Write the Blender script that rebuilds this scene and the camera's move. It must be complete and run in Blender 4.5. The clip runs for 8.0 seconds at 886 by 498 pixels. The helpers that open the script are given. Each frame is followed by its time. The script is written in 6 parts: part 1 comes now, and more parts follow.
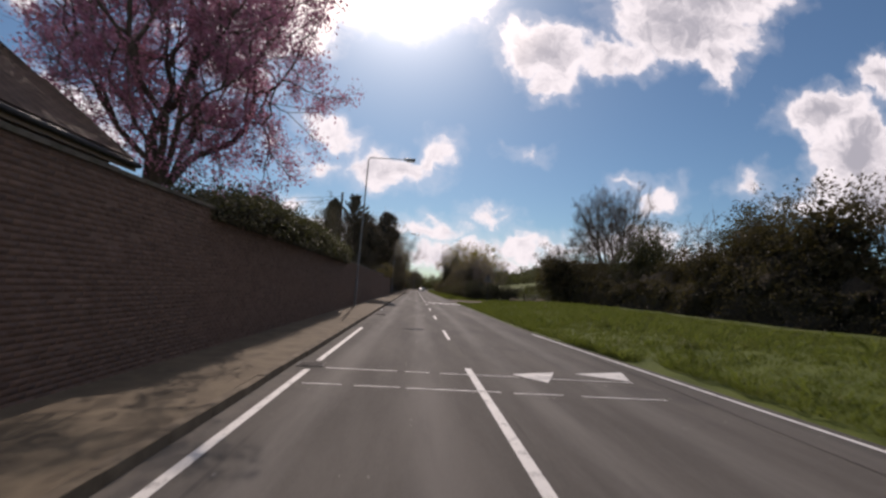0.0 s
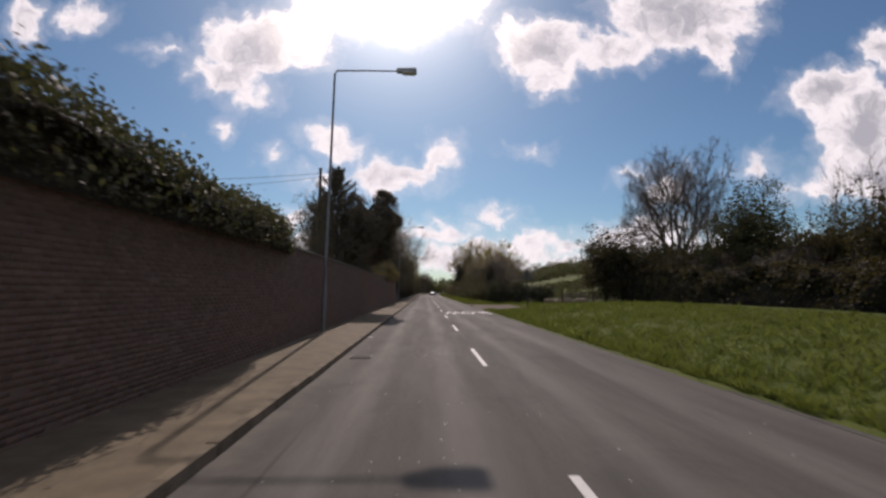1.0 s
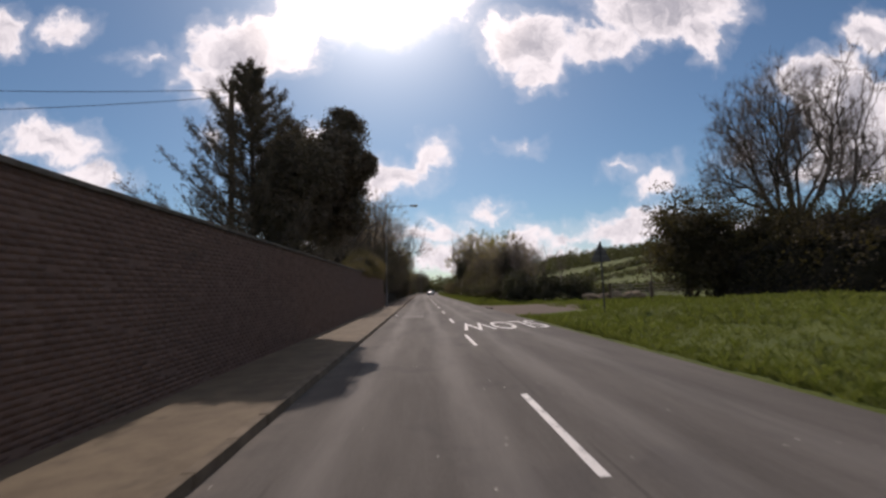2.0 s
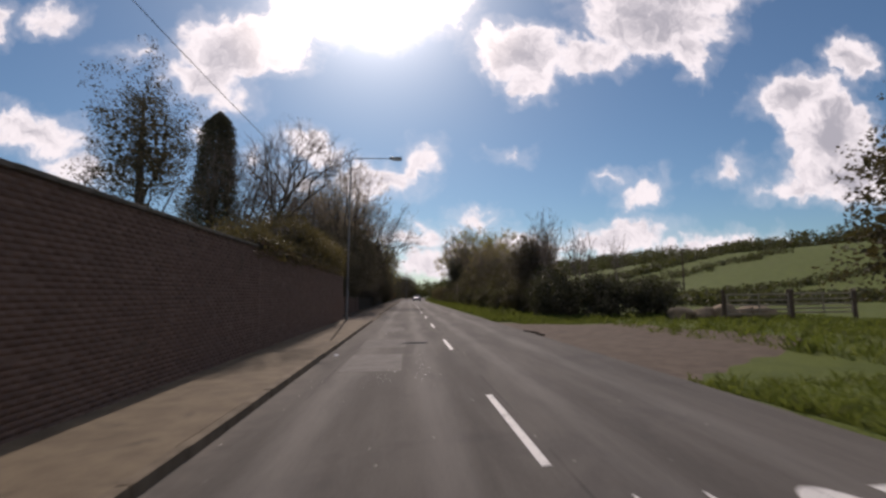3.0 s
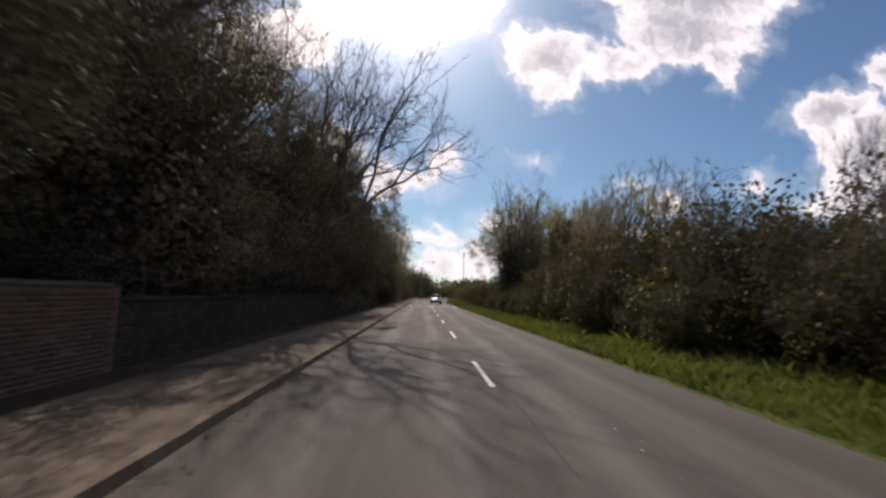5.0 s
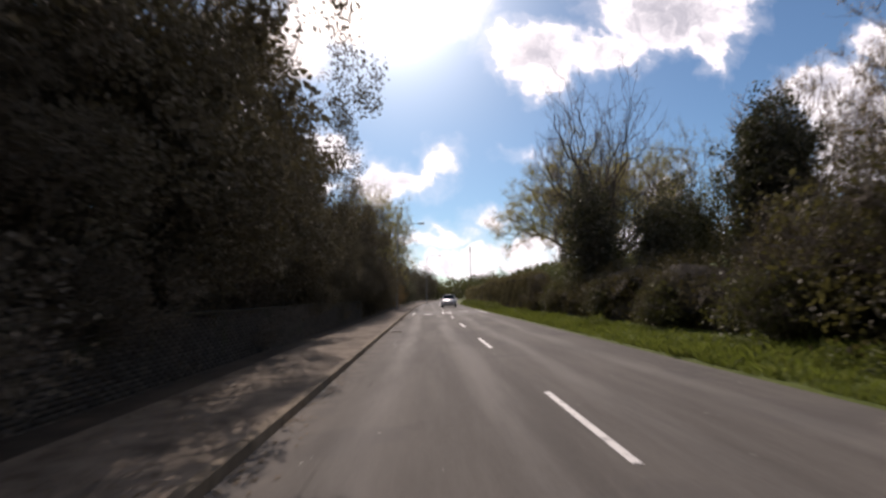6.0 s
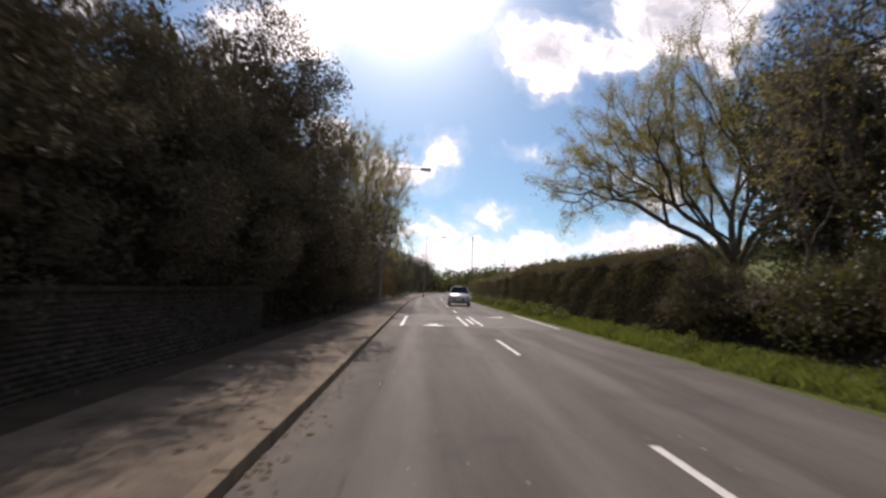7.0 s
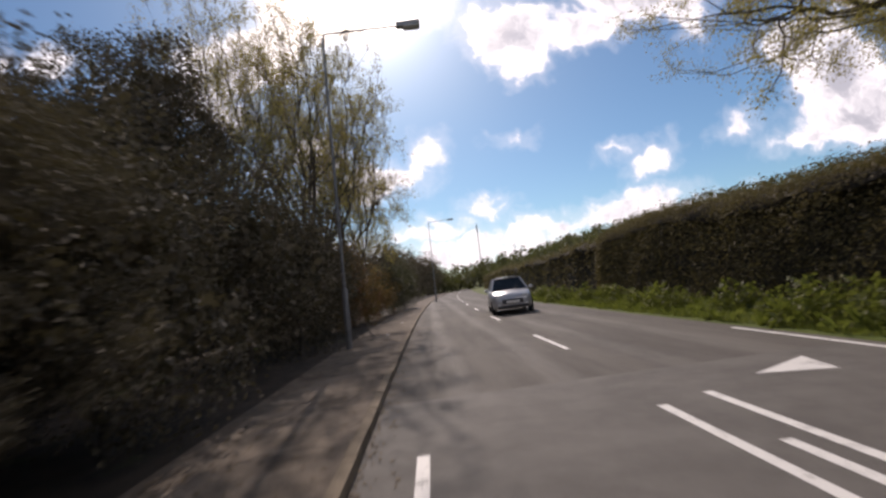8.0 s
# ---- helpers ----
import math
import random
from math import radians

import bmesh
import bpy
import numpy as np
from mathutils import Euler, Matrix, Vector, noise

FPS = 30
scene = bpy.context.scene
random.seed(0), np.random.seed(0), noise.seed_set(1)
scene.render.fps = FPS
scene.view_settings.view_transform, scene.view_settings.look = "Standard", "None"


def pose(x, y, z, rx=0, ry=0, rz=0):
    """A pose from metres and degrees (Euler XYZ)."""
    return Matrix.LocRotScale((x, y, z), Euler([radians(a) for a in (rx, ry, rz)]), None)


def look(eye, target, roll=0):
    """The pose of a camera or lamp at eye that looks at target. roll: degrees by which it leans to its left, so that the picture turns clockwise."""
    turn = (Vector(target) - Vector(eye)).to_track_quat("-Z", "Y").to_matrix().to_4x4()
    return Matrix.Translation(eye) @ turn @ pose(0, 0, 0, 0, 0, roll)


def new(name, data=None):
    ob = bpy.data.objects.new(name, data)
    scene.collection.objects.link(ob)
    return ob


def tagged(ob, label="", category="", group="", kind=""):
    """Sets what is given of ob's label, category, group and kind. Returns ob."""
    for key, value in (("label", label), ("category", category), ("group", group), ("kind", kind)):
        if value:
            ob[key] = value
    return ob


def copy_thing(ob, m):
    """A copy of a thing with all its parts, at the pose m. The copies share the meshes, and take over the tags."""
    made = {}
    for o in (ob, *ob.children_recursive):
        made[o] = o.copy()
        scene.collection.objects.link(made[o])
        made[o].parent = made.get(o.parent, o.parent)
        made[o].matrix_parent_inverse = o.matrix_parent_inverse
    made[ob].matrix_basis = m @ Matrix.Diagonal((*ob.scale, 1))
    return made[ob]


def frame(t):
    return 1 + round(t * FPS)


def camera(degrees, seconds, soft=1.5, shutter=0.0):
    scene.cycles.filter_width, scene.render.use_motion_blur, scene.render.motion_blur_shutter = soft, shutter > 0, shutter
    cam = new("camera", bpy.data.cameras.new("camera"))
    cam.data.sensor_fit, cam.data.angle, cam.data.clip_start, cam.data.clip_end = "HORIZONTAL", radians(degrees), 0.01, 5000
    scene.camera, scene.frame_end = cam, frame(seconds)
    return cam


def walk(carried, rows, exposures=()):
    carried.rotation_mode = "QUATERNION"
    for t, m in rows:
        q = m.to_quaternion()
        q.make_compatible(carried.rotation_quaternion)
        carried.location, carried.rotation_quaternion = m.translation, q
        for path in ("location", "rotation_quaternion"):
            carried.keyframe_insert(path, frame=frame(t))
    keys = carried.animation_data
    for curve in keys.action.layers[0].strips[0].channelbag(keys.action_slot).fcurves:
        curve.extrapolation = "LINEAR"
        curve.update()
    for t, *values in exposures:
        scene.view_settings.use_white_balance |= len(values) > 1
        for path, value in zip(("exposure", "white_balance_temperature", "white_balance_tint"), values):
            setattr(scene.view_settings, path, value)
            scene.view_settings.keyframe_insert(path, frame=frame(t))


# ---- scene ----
cam = camera(86.9, 8.0, soft=2.6, shutter=0.12)
PATH = [
    (0, (-1.161, -1.6, 1.585), -3.11, 4.79, 3.46),
    (0.3, (-1.244, 2.4, 1.61), -2.80, 4.11, 2.79),
    (0.5, (-1.259, 5.1, 1.605), -2.75, 4.45, 2.60),
    (0.6, (-1.265, 6.42, 1.6), -2.51, 1.80, 2.50),
    (0.9, (-1.289, 10.52, 1.6), -2.37, 4.63, 0.14),
    (1, (-1.302, 11.899, 1.611), -2.12, 5.12, 0.13),
    (1.2, (-1.330, 14.781, 1.591), -2.07, 4.89, 0.10),
    (1.5, (-1.376, 19.287, 1.566), -2.84, 5.05, -0.77),
    (1.8, (-1.406, 24.015, 1.548), -2.72, 5.02, -1.46),
    (2, (-1.411, 27.284, 1.540), -2.76, 4.98, -2.20),
    (2.1, (-1.408, 28.952, 1.537), -2.94, 4.95, -2.73),
    (3.3, (-1.145, 50.507, 1.528), -4.57, 5.78, 0.45),
    (3.5, (-1.098, 54.379, 1.530), -4.26, 5.80, 1.30),
    (3.6, (-1.079, 56.347, 1.530), -4.07, 5.41, 1.60),
    (3.9, (-1.044, 62.379, 1.531), -3.37, 5.63, 1.96),
    (4, (-1.042, 64.432, 1.531), -3.45, 5.60, 2.28),
    (4.2, (-1.051, 68.600, 1.530), -3.34, 5.91, 1.82),
    (4.5, (-1.103, 74.995, 1.526), -2.92, 6.00, 2.25),
    (4.7, (-1.161, 79.340, 1.522), -2.36, 5.73, 2.65),
    (5.8, (-1.659, 103.676, 1.468), -1.67, 5.66, 1.03),
    (6, (-1.756, 108.032, 1.454), -2.15, 5.78, -1.41),
    (6.1, (-1.804, 110.187, 1.447), -2.49, 5.54, -1.51),
    (6.4, (-1.945, 116.539, 1.425), -2.96, 4.83, 0.29),
    (6.5, (-1.992, 118.616, 1.418), -2.92, 4.96, 0.69),
    (6.7, (-2.088, 122.705, 1.406), -2.31, 4.80, 1.35),
    (7, (-2.241, 128.681, 1.391), -2.55, 4.91, 2.17),
    (7.3, (-2.406, 134.494, 1.384), -1.93, 4.73, 2.39),
    (7.5, (-2.514, 138.301, 1.386), -1.58, 5.09, 0.35),
    (7.6, (-2.562, 140.191, 1.390), -1.58, 4.97, -1.07),
    (7.9, (-2.643, 145.824, 1.440), -1.94, 4.60, -5.45),
    (8, (-2.630, 147.696, 1.520), -2.48, 4.80, -7.38),
]

def aim(eye, yaw, pitch, roll):
    a, b = radians(yaw), radians(pitch)
    way = Vector((-math.sin(a) * math.cos(b), math.cos(a) * math.cos(b), math.sin(b)))
    return look(eye, Vector(eye) + way, roll)


walk(cam, [(t, aim(eye, yaw, pitch, roll)) for t, eye, yaw, pitch, roll in PATH],
     [(0.0, 0.0, 7000, 24), (4.0, 0.0, 7000, 24), (4.7, 0.1, 7000, 24), (6.0, 0.42, 7000, 24), (7.0, 0.48, 7000, 24), (8.0, 0.42, 7000, 24)])

# ---- world and sun ----
SUN_AZ, SUN_EL = radians(4.2), radians(37.3)      # azimuth to the left of +y
TO_SUN = Vector((-math.sin(SUN_AZ) * math.cos(SUN_EL), math.cos(SUN_AZ) * math.cos(SUN_EL), math.sin(SUN_EL)))

# clouds as (across, up, half width, half height, tilt) on the plane one unit ahead
CLOUDS_MIDDLE = [(-0.07, 0.244, 0.10, 0.045, 0), (0.02, 0.277, 0.055, 0.03, 35), (-0.20, 0.318, 0.073, 0.036, -15),
                 (-0.22, 0.243, 0.046, 0.015, 0), (0.146, 0.159, 0.048, 0.027, 0), (0.225, 0.303, 0.024, 0.011, 0),
                 (-0.08, 0.66, 0.22, 0.11, 0)]
CLOUDS_LEFT = [(-0.374, 0.532, 0.115, 0.085, 0), (-0.438, 0.46, 0.09, 0.048, -15), (-0.27, 0.554, 0.073, 0.085, 0),
               (-0.387, 0.416, 0.048, 0.024, 0), (-0.87, 0.58, 0.048, 0.04, 30), (-0.75, 0.588, 0.048, 0.03, 0),
               (-0.574, 0.515, 0.04, 0.014, 0), (-0.433, 0.352, 0.022, 0.022, 0), (-0.328, 0.285, 0.016, 0.02, 0),
               (-0.27, 0.15, 0.048, 0.019, 0), (-0.777, 0.339, 0.11, 0.048, -12), (-0.684, 0.263, 0.073, 0.036, -17)]
CLOUDS_RIGHT = [(0.254, 0.546, 0.12, 0.073, -10), (0.278, 0.474, 0.06, 0.046, 0), (0.402, 0.536, 0.067, 0.046, 0),
                (0.576, 0.628, 0.187, 0.09, 0), (0.60, 0.73, 0.25, 0.10, 0), (0.665, 0.549, 0.054, 0.054, 0), (0.467, 0.537, 0.06, 0.042, 0),
                (0.93, 0.45, 0.125, 0.06, 10), (1.0, 0.365, 0.115, 0.11, 0), (1.03, 0.27, 0.17, 0.075, 0),
                (1.067, 0.551, 0.067, 0.06, 0), (0.908, 0.229, 0.11, 0.034, 0), (0.741, 0.273, 0.046, 0.024, 15),
                (0.533, 0.225, 0.054, 0.03, 23), (0.457, 0.247, 0.022, 0.01, 3)]
CLOUDS_LOW = [(0.02, 0.115, 0.09, 0.029, 0), (0.222, 0.092, 0.073, 0.034, 0), (0.117, 0.073, 0.073, 0.027, 0),
              (0.315, 0.082, 0.06, 0.022, 0), (0.032, 0.064, 0.08, 0.03, 0), (0.465, 0.114, 0.127, 0.046, 11),
              (0.20, 0.05, 0.25, 0.025, 0), (-0.25, 0.08, 0.2, 0.04, 0), (0.7, 0.08, 0.2, 0.05, 0)]


class Nodes:
    """Short hand for building a node tree."""

    def __init__(self, tree):
        self.tree = tree
        self.tree.nodes.clear()

    def add(self, kind, ins=(), **props):
        n = self.tree.nodes.new(kind)
        for k, v in props.items():
            setattr(n, k, v)
        for key, v in (ins.items() if hasattr(ins, "items") else enumerate(ins)):
            if v is None:
                continue
            if isinstance(v, bpy.types.NodeSocket):
                self.tree.links.new(v, n.inputs[key])
            else:
                n.inputs[key].default_value = v
        return n

    def math(self, op, a, b=None, c=None, clamp=False):
        return self.add("ShaderNodeMath", [a, b, c], operation=op, use_clamp=clamp).outputs[0]

    def mix(self, f, a, b, blend="MIX"):
        n = self.add("ShaderNodeMix", data_type="RGBA", blend_type=blend)
        for i, v in ((0, f), (6, a), (7, b)):
            if isinstance(v, bpy.types.NodeSocket):
                self.tree.links.new(v, n.inputs[i])
            else:
                n.inputs[i].default_value = v if i == 0 else (*v[:3], 1)
        return n.outputs[2]

    def noise(self, vec, scale, detail=4.0, rough=0.55, warp=0.0):
        n = self.add("ShaderNodeTexNoise", {"Scale": scale, "Detail": detail, "Roughness": rough, "Distortion": warp})
        if vec is not None:
            self.tree.links.new(vec, n.inputs["Vector"])
        return n.outputs["Fac"]

    def step(self, v, lo, hi):
        return self.add("ShaderNodeMapRange", {0: v, 1: lo, 2: hi, 3: 0.0, 4: 1.0}, interpolation_type="SMOOTHSTEP").outputs[0]


def make_world():
    w = bpy.data.worlds.new("sky")
    w.use_nodes = True
    scene.world = w
    n = Nodes(w.node_tree)
    sky = n.add("ShaderNodeTexSky", sky_type="NISHITA", sun_disc=False, sun_elevation=SUN_EL, sun_rotation=-SUN_AZ,
                altitude=50.0, air_density=1.0, dust_density=0.4, ozone_density=2.0)
    way = n.add("ShaderNodeTexCoord").outputs["Generated"]
    sep = n.add("ShaderNodeSeparateXYZ", [way])
    ahead = n.math("MAXIMUM", sep.outputs[1], 0.05)
    u, v = n.math("DIVIDE", sep.outputs[0], ahead), n.math("DIVIDE", sep.outputs[2], ahead)
    flat = n.add("ShaderNodeCombineXYZ", [u, n.math("SUBTRACT", v, 0.006), 0.0]).outputs[0]
    # billowing edges: the plane is warped before the cloud forms are looked up
    def jitter(vec, scale, amount, detail):
        w = n.add("ShaderNodeTexNoise", {"Vector": vec, "Scale": scale, "Detail": detail, "Roughness": 0.6}).outputs["Color"]
        w = n.add("ShaderNodeVectorMath", [w, (0.5, 0.5, 0.5)], operation="SUBTRACT").outputs[0]
        w = n.add("ShaderNodeVectorMath", {0: w, "Scale": amount}, operation="SCALE").outputs[0]
        return n.add("ShaderNodeVectorMath", [vec, w], operation="ADD").outputs[0]

    p = jitter(jitter(flat, 11.0, 0.10, 2.0), 38.0, 0.045, 5.0)
    field = None
    for cx, cy, a, b, tilt in CLOUDS_MIDDLE + CLOUDS_LEFT + CLOUDS_RIGHT + CLOUDS_LOW:
        m = n.add("ShaderNodeMapping", {"Vector": p, "Location": (cx, cy, 0), "Rotation": (0, 0, radians(tilt)), "Scale": (a, b, 1.0)},
                  vector_type="TEXTURE")
        d = n.add("ShaderNodeVectorMath", [m.outputs[0]], operation="LENGTH").outputs["Value"]
        d = n.math("SUBTRACT", 1.0, d)
        # depth of the cloud in its own small units, so that small clouds stay thin
        d = n.math("MULTIPLY", d, min(a, b) / 0.06)
        field = d if field is None else n.math("SMOOTH_MAX", field, d, 0.12)
    puffs = n.noise(flat, 30.0, 6.0, 0.62)
    cover = n.math("ADD", field, n.math("MULTIPLY", n.math("SUBTRACT", puffs, 0.5), 0.55))
    mask = n.step(cover, -0.11, 0.29)
    wisp = n.math("MULTIPLY", n.step(cover, -0.45, 0.1), 0.22)
    mask = n.math("MAXIMUM", mask, wisp)
    inside = n.math("GREATER_THAN", sep.outputs[1], 0.3)
    # unseen broken cloud of the same kind over the rest of the sky
    rest = n.step(n.noise(way, 3.2, 6.0, 0.6), 0.52, 0.64)
    mask = n.math("ADD", n.math("MULTIPLY", mask, inside), n.math("MULTIPLY", rest, n.math("SUBTRACT", 1.0, inside)), clamp=True)
    # the thick middles are greyer, towards their undersides most
    below = n.add("ShaderNodeVectorMath", [p, (0.0, 0.035, 0.0)], operation="ADD").outputs[0]
    billow = n.noise(below, 13.0, 5.0, 0.62)
    curl = n.noise(below, 36.0, 6.0, 0.65)
    lumps = n.math("ADD", n.math("MULTIPLY", billow, 0.85), n.math("MULTIPLY", curl, 0.55))
    thick = n.step(n.math("ADD", n.math("MULTIPLY", field, 0.42), lumps), 0.72, 1.28)
    tosun = n.add("ShaderNodeVectorMath", [way, tuple(TO_SUN)], operation="DOT_PRODUCT").outputs["Value"]
    near = n.step(tosun, 0.945, 0.997)
    body = n.mix(thick, (0.885, 0.91, 0.945), (0.40, 0.43, 0.49))
    body = n.mix(near, body, (1.15, 1.12, 1.07))
    # unseen clouds away from the sun, set brighter to fill the shaded sides
    body = n.mix(inside, (1.9, 1.86, 1.81), body)
    blue = n.add("ShaderNodeVectorMath", {0: sky.outputs[0], "Scale": SKY}, operation="SCALE").outputs[0]
    blue = n.mix(1.0, blue, SKY_TINT, "MULTIPLY")
    # aureole round the sun, widened in the sky colour to imitate lens glare
    halo = n.math("POWER", n.math("MAXIMUM", tosun, 0.0), 60.0)
    core = n.math("POWER", n.math("MAXIMUM", tosun, 0.0), 260.0)
    wide = n.math("POWER", n.math("MAXIMUM", tosun, 0.0), 16.0)
    glow = n.math("ADD", n.math("MULTIPLY", halo, 0.62), n.math("MULTIPLY", core, 3.6))
    glow = n.math("ADD", glow, n.math("MULTIPLY", wide, 0.10))
    air = n.mix(mask, blue, body)
    lit = n.add("ShaderNodeVectorMath", {0: (1.0, 0.97, 0.92), "Scale": glow}, operation="SCALE").outputs[0]
    air = n.add("ShaderNodeVectorMath", [air, lit], operation="ADD").outputs[0]
    bg = n.add("ShaderNodeBackground", {"Color": air, "Strength": 1.0})
    n.add("ShaderNodeOutputWorld", [bg.outputs[0]])


SKY, SKY_TINT = 0.060, (0.70, 1.02, 1.15)
make_world()
lamp = bpy.data.lights.new("sun", "SUN")
lamp.energy, lamp.angle, lamp.color = 2.55, radians(0.5), (1.0, 0.95, 0.86)
sun = new("sun", lamp)
sun.matrix_world = look(TO_SUN * 100, (0, 0, 0))

# ---- materials ----
def surface(name, low, high, scale=6.0, fine=60.0, rough=0.85, bump=0.3, dist=0.01, stain=None, stain_scale=0.6, stain_at=(0.55, 0.75),
            metal=0.0, vary=0.0, stretch=(1, 1, 1)):
    m = bpy.data.materials.new(name)
    m.use_nodes = True
    n = Nodes(m.node_tree)
    at = n.add("ShaderNodeTexCoord").outputs["Object"]
    at = n.add("ShaderNodeMapping", {"Vector": at, "Scale": stretch}).outputs[0]
    grain = n.noise(at, fine, 3.0, 0.65)
    broad = n.noise(at, scale, 5.0, 0.6)
    f = n.math("ADD", n.math("MULTIPLY", n.step(broad, 0.3, 0.7), 0.6), n.math("MULTIPLY", n.step(grain, 0.3, 0.7), 0.4))
    col = n.mix(f, low, high)
    if stain:
        s = n.step(n.noise(at, stain_scale, 6.0, 0.65, 0.4), *stain_at)
        col = n.mix(n.math("MULTIPLY", s, 0.85), col, stain)
    if vary:
        r = n.add("ShaderNodeObjectInfo").outputs["Random"]
        r2 = n.add("ShaderNodeNewGeometry").outputs["Random Per Island"]
        r = n.math("FRACT", n.math("ADD", r, r2))
        k = n.math("ADD", n.math("MULTIPLY", r, 2 * vary), 1 - vary)
        k = n.add("ShaderNodeCombineXYZ", [k, k, k]).outputs[0]
        col = n.mix(1.0, col, k, "MULTIPLY")
    b = n.add("ShaderNodeBump", {"Strength": bump, "Distance": dist, "Height": n.math("ADD", grain, n.math("MULTIPLY", broad, 0.6))})
    s = n.add("ShaderNodeBsdfPrincipled", {"Base Color": col, "Roughness": rough, "Metallic": metal, "Normal": b.outputs[0],
                                              "Specular IOR Level": 0.5 if rough < 0.7 else 0.25})
    n.add("ShaderNodeOutputMaterial", [s.outputs[0]])
    return m


def foliage(name, tones, through_light=0.3, rough=0.5, patch=0.35, backlit=(0.35, 0.42, 0.05)):
    """Leaves: every leaf takes its own tone between those given; some light passes through."""
    m = bpy.data.materials.new(name)
    m.use_nodes = True
    n = Nodes(m.node_tree)
    at = n.add("ShaderNodeTexCoord").outputs["Object"]
    r = n.add("ShaderNodeNewGeometry").outputs["Random Per Island"]
    f = n.math("ADD", n.math("MULTIPLY", r, 0.65), n.math("MULTIPLY", n.noise(at, patch, 3.0), 0.7))
    f = n.math("SUBTRACT", f, 0.17, clamp=True)
    ramp = n.add("ShaderNodeValToRGB", [f])
    for i, c in enumerate(tones):
        e = ramp.color_ramp.elements[i] if i < 2 else ramp.color_ramp.elements.new(0.5)
        e.position, e.color = i / (len(tones) - 1), (*c, 1)
    col = ramp.outputs[0]
    s = n.add("ShaderNodeBsdfPrincipled", {"Base Color": col, "Roughness": rough, "Specular IOR Level": 0.22 if rough > 0.48 else 0.4})
    t = n.add("ShaderNodeBsdfTranslucent", {"Color": n.mix(0.35, col, backlit)})
    mixed = n.add("ShaderNodeMixShader", [through_light, s.outputs[0], t.outputs[0]])
    n.add("ShaderNodeOutputMaterial", [mixed.outputs[0]])
    return m


def asphalt_material():
    """Worn road: grey aggregate, paler polished wheel tracks, darker seams and patches."""
    m = bpy.data.materials.new("road_asphalt")
    m.use_nodes = True
    n = Nodes(m.node_tree)
    at = n.add("ShaderNodeTexCoord").outputs["Object"]
    sep = n.add("ShaderNodeSeparateXYZ", [at])
    x = sep.outputs[0]
    chips = n.add("ShaderNodeTexVoronoi", {"Vector": at, "Scale": 85.0}).outputs["Color"]
    chip = n.add("ShaderNodeSeparateColor", [chips]).outputs[0]
    long = n.add("ShaderNodeMapping", {"Vector": at, "Scale": (1.0, 0.12, 1.0)}).outputs[0]
    broad = n.noise(long, 1.3, 6.0, 0.62)
    blotch = n.noise(at, 0.5, 5.0, 0.6, 0.5)
    f = n.math("ADD", n.math("MULTIPLY", chip, 0.35), n.math("MULTIPLY", n.step(broad, 0.3, 0.72), 0.65))
    col = n.mix(f, (0.068, 0.061, 0.053), (0.137, 0.124, 0.108))
    col = n.mix(n.math("MULTIPLY", n.step(blotch, 0.56, 0.66), 0.35), col, (0.055, 0.051, 0.05))
    # wheel tracks, worn paler, along both lanes
    wob = n.math("MULTIPLY", n.math("SUBTRACT", n.noise(long, 0.6, 2.0), 0.5), 0.5)
    xx = n.math("ADD", x, wob)
    worn = None
    for c in (-2.35, -0.85, 0.8, 2.3):
        d = n.math("ABSOLUTE", n.math("SUBTRACT", xx, c))
        k = n.math("SUBTRACT", 1.0, n.step(d, 0.05, 0.42))
        worn = k if worn is None else n.math("MAXIMUM", worn, k)
    col = n.mix(n.math("MULTIPLY", worn, n.math("MULTIPLY", n.step(broad, 0.25, 0.6), 0.4)), col, (0.17, 0.157, 0.14))
    # tar seams along the joints of the lanes
    seam = None
    for c, wd in ((-2.72, 0.022), (0.16, 0.02)):
        d = n.math("ABSOLUTE", n.math("SUBTRACT", n.math("ADD", x, n.math("MULTIPLY", wob, 0.35)), c))
        k = n.math("LESS_THAN", d, wd)
        seam = k if seam is None else n.math("MAXIMUM", seam, k)
    gaps = n.step(n.noise(long, 2.2, 3.0), 0.5, 0.6)
    col = n.mix(n.math("MULTIPLY", n.math("MULTIPLY", seam, gaps), 0.4), col, (0.035, 0.032, 0.03))
    # dust and grit at the gutter
    edge = n.math("MULTIPLY", n.step(n.math("MULTIPLY", x, -1.0), 2.75, 3.4), n.step(n.noise(at, 2.5, 4.0), 0.35, 0.65))
    col = n.mix(n.math("MULTIPLY", edge, 0.6), col, (0.17, 0.145, 0.12))
    specks = n.math("GREATER_THAN", n.add("ShaderNodeSeparateColor", [n.add("ShaderNodeTexVoronoi", {"Vector": at, "Scale": 14.0}).outputs["Color"]]).outputs[1], 0.985)
    near = n.math("LESS_THAN", n.add("ShaderNodeTexVoronoi", {"Vector": at, "Scale": 14.0}).outputs["Distance"], 0.22)
    col = n.mix(n.math("MULTIPLY", n.math("MULTIPLY", specks, near), n.step(blotch, 0.45, 0.6)), col, (0.42, 0.40, 0.36))
    h = n.math("ADD", chip, n.math("MULTIPLY", broad, 1.5))
    b = n.add("ShaderNodeBump", {"Strength": 0.35, "Distance": 0.006, "Height": h})
    rough = n.math("SUBTRACT", 0.88, n.math("MULTIPLY", worn, 0.06))
    s = n.add("ShaderNodeBsdfPrincipled", {"Base Color": col, "Roughness": rough, "Specular IOR Level": 0.22, "Normal": b.outputs[0]})
    n.add("ShaderNodeOutputMaterial", [s.outputs[0]])
    return m


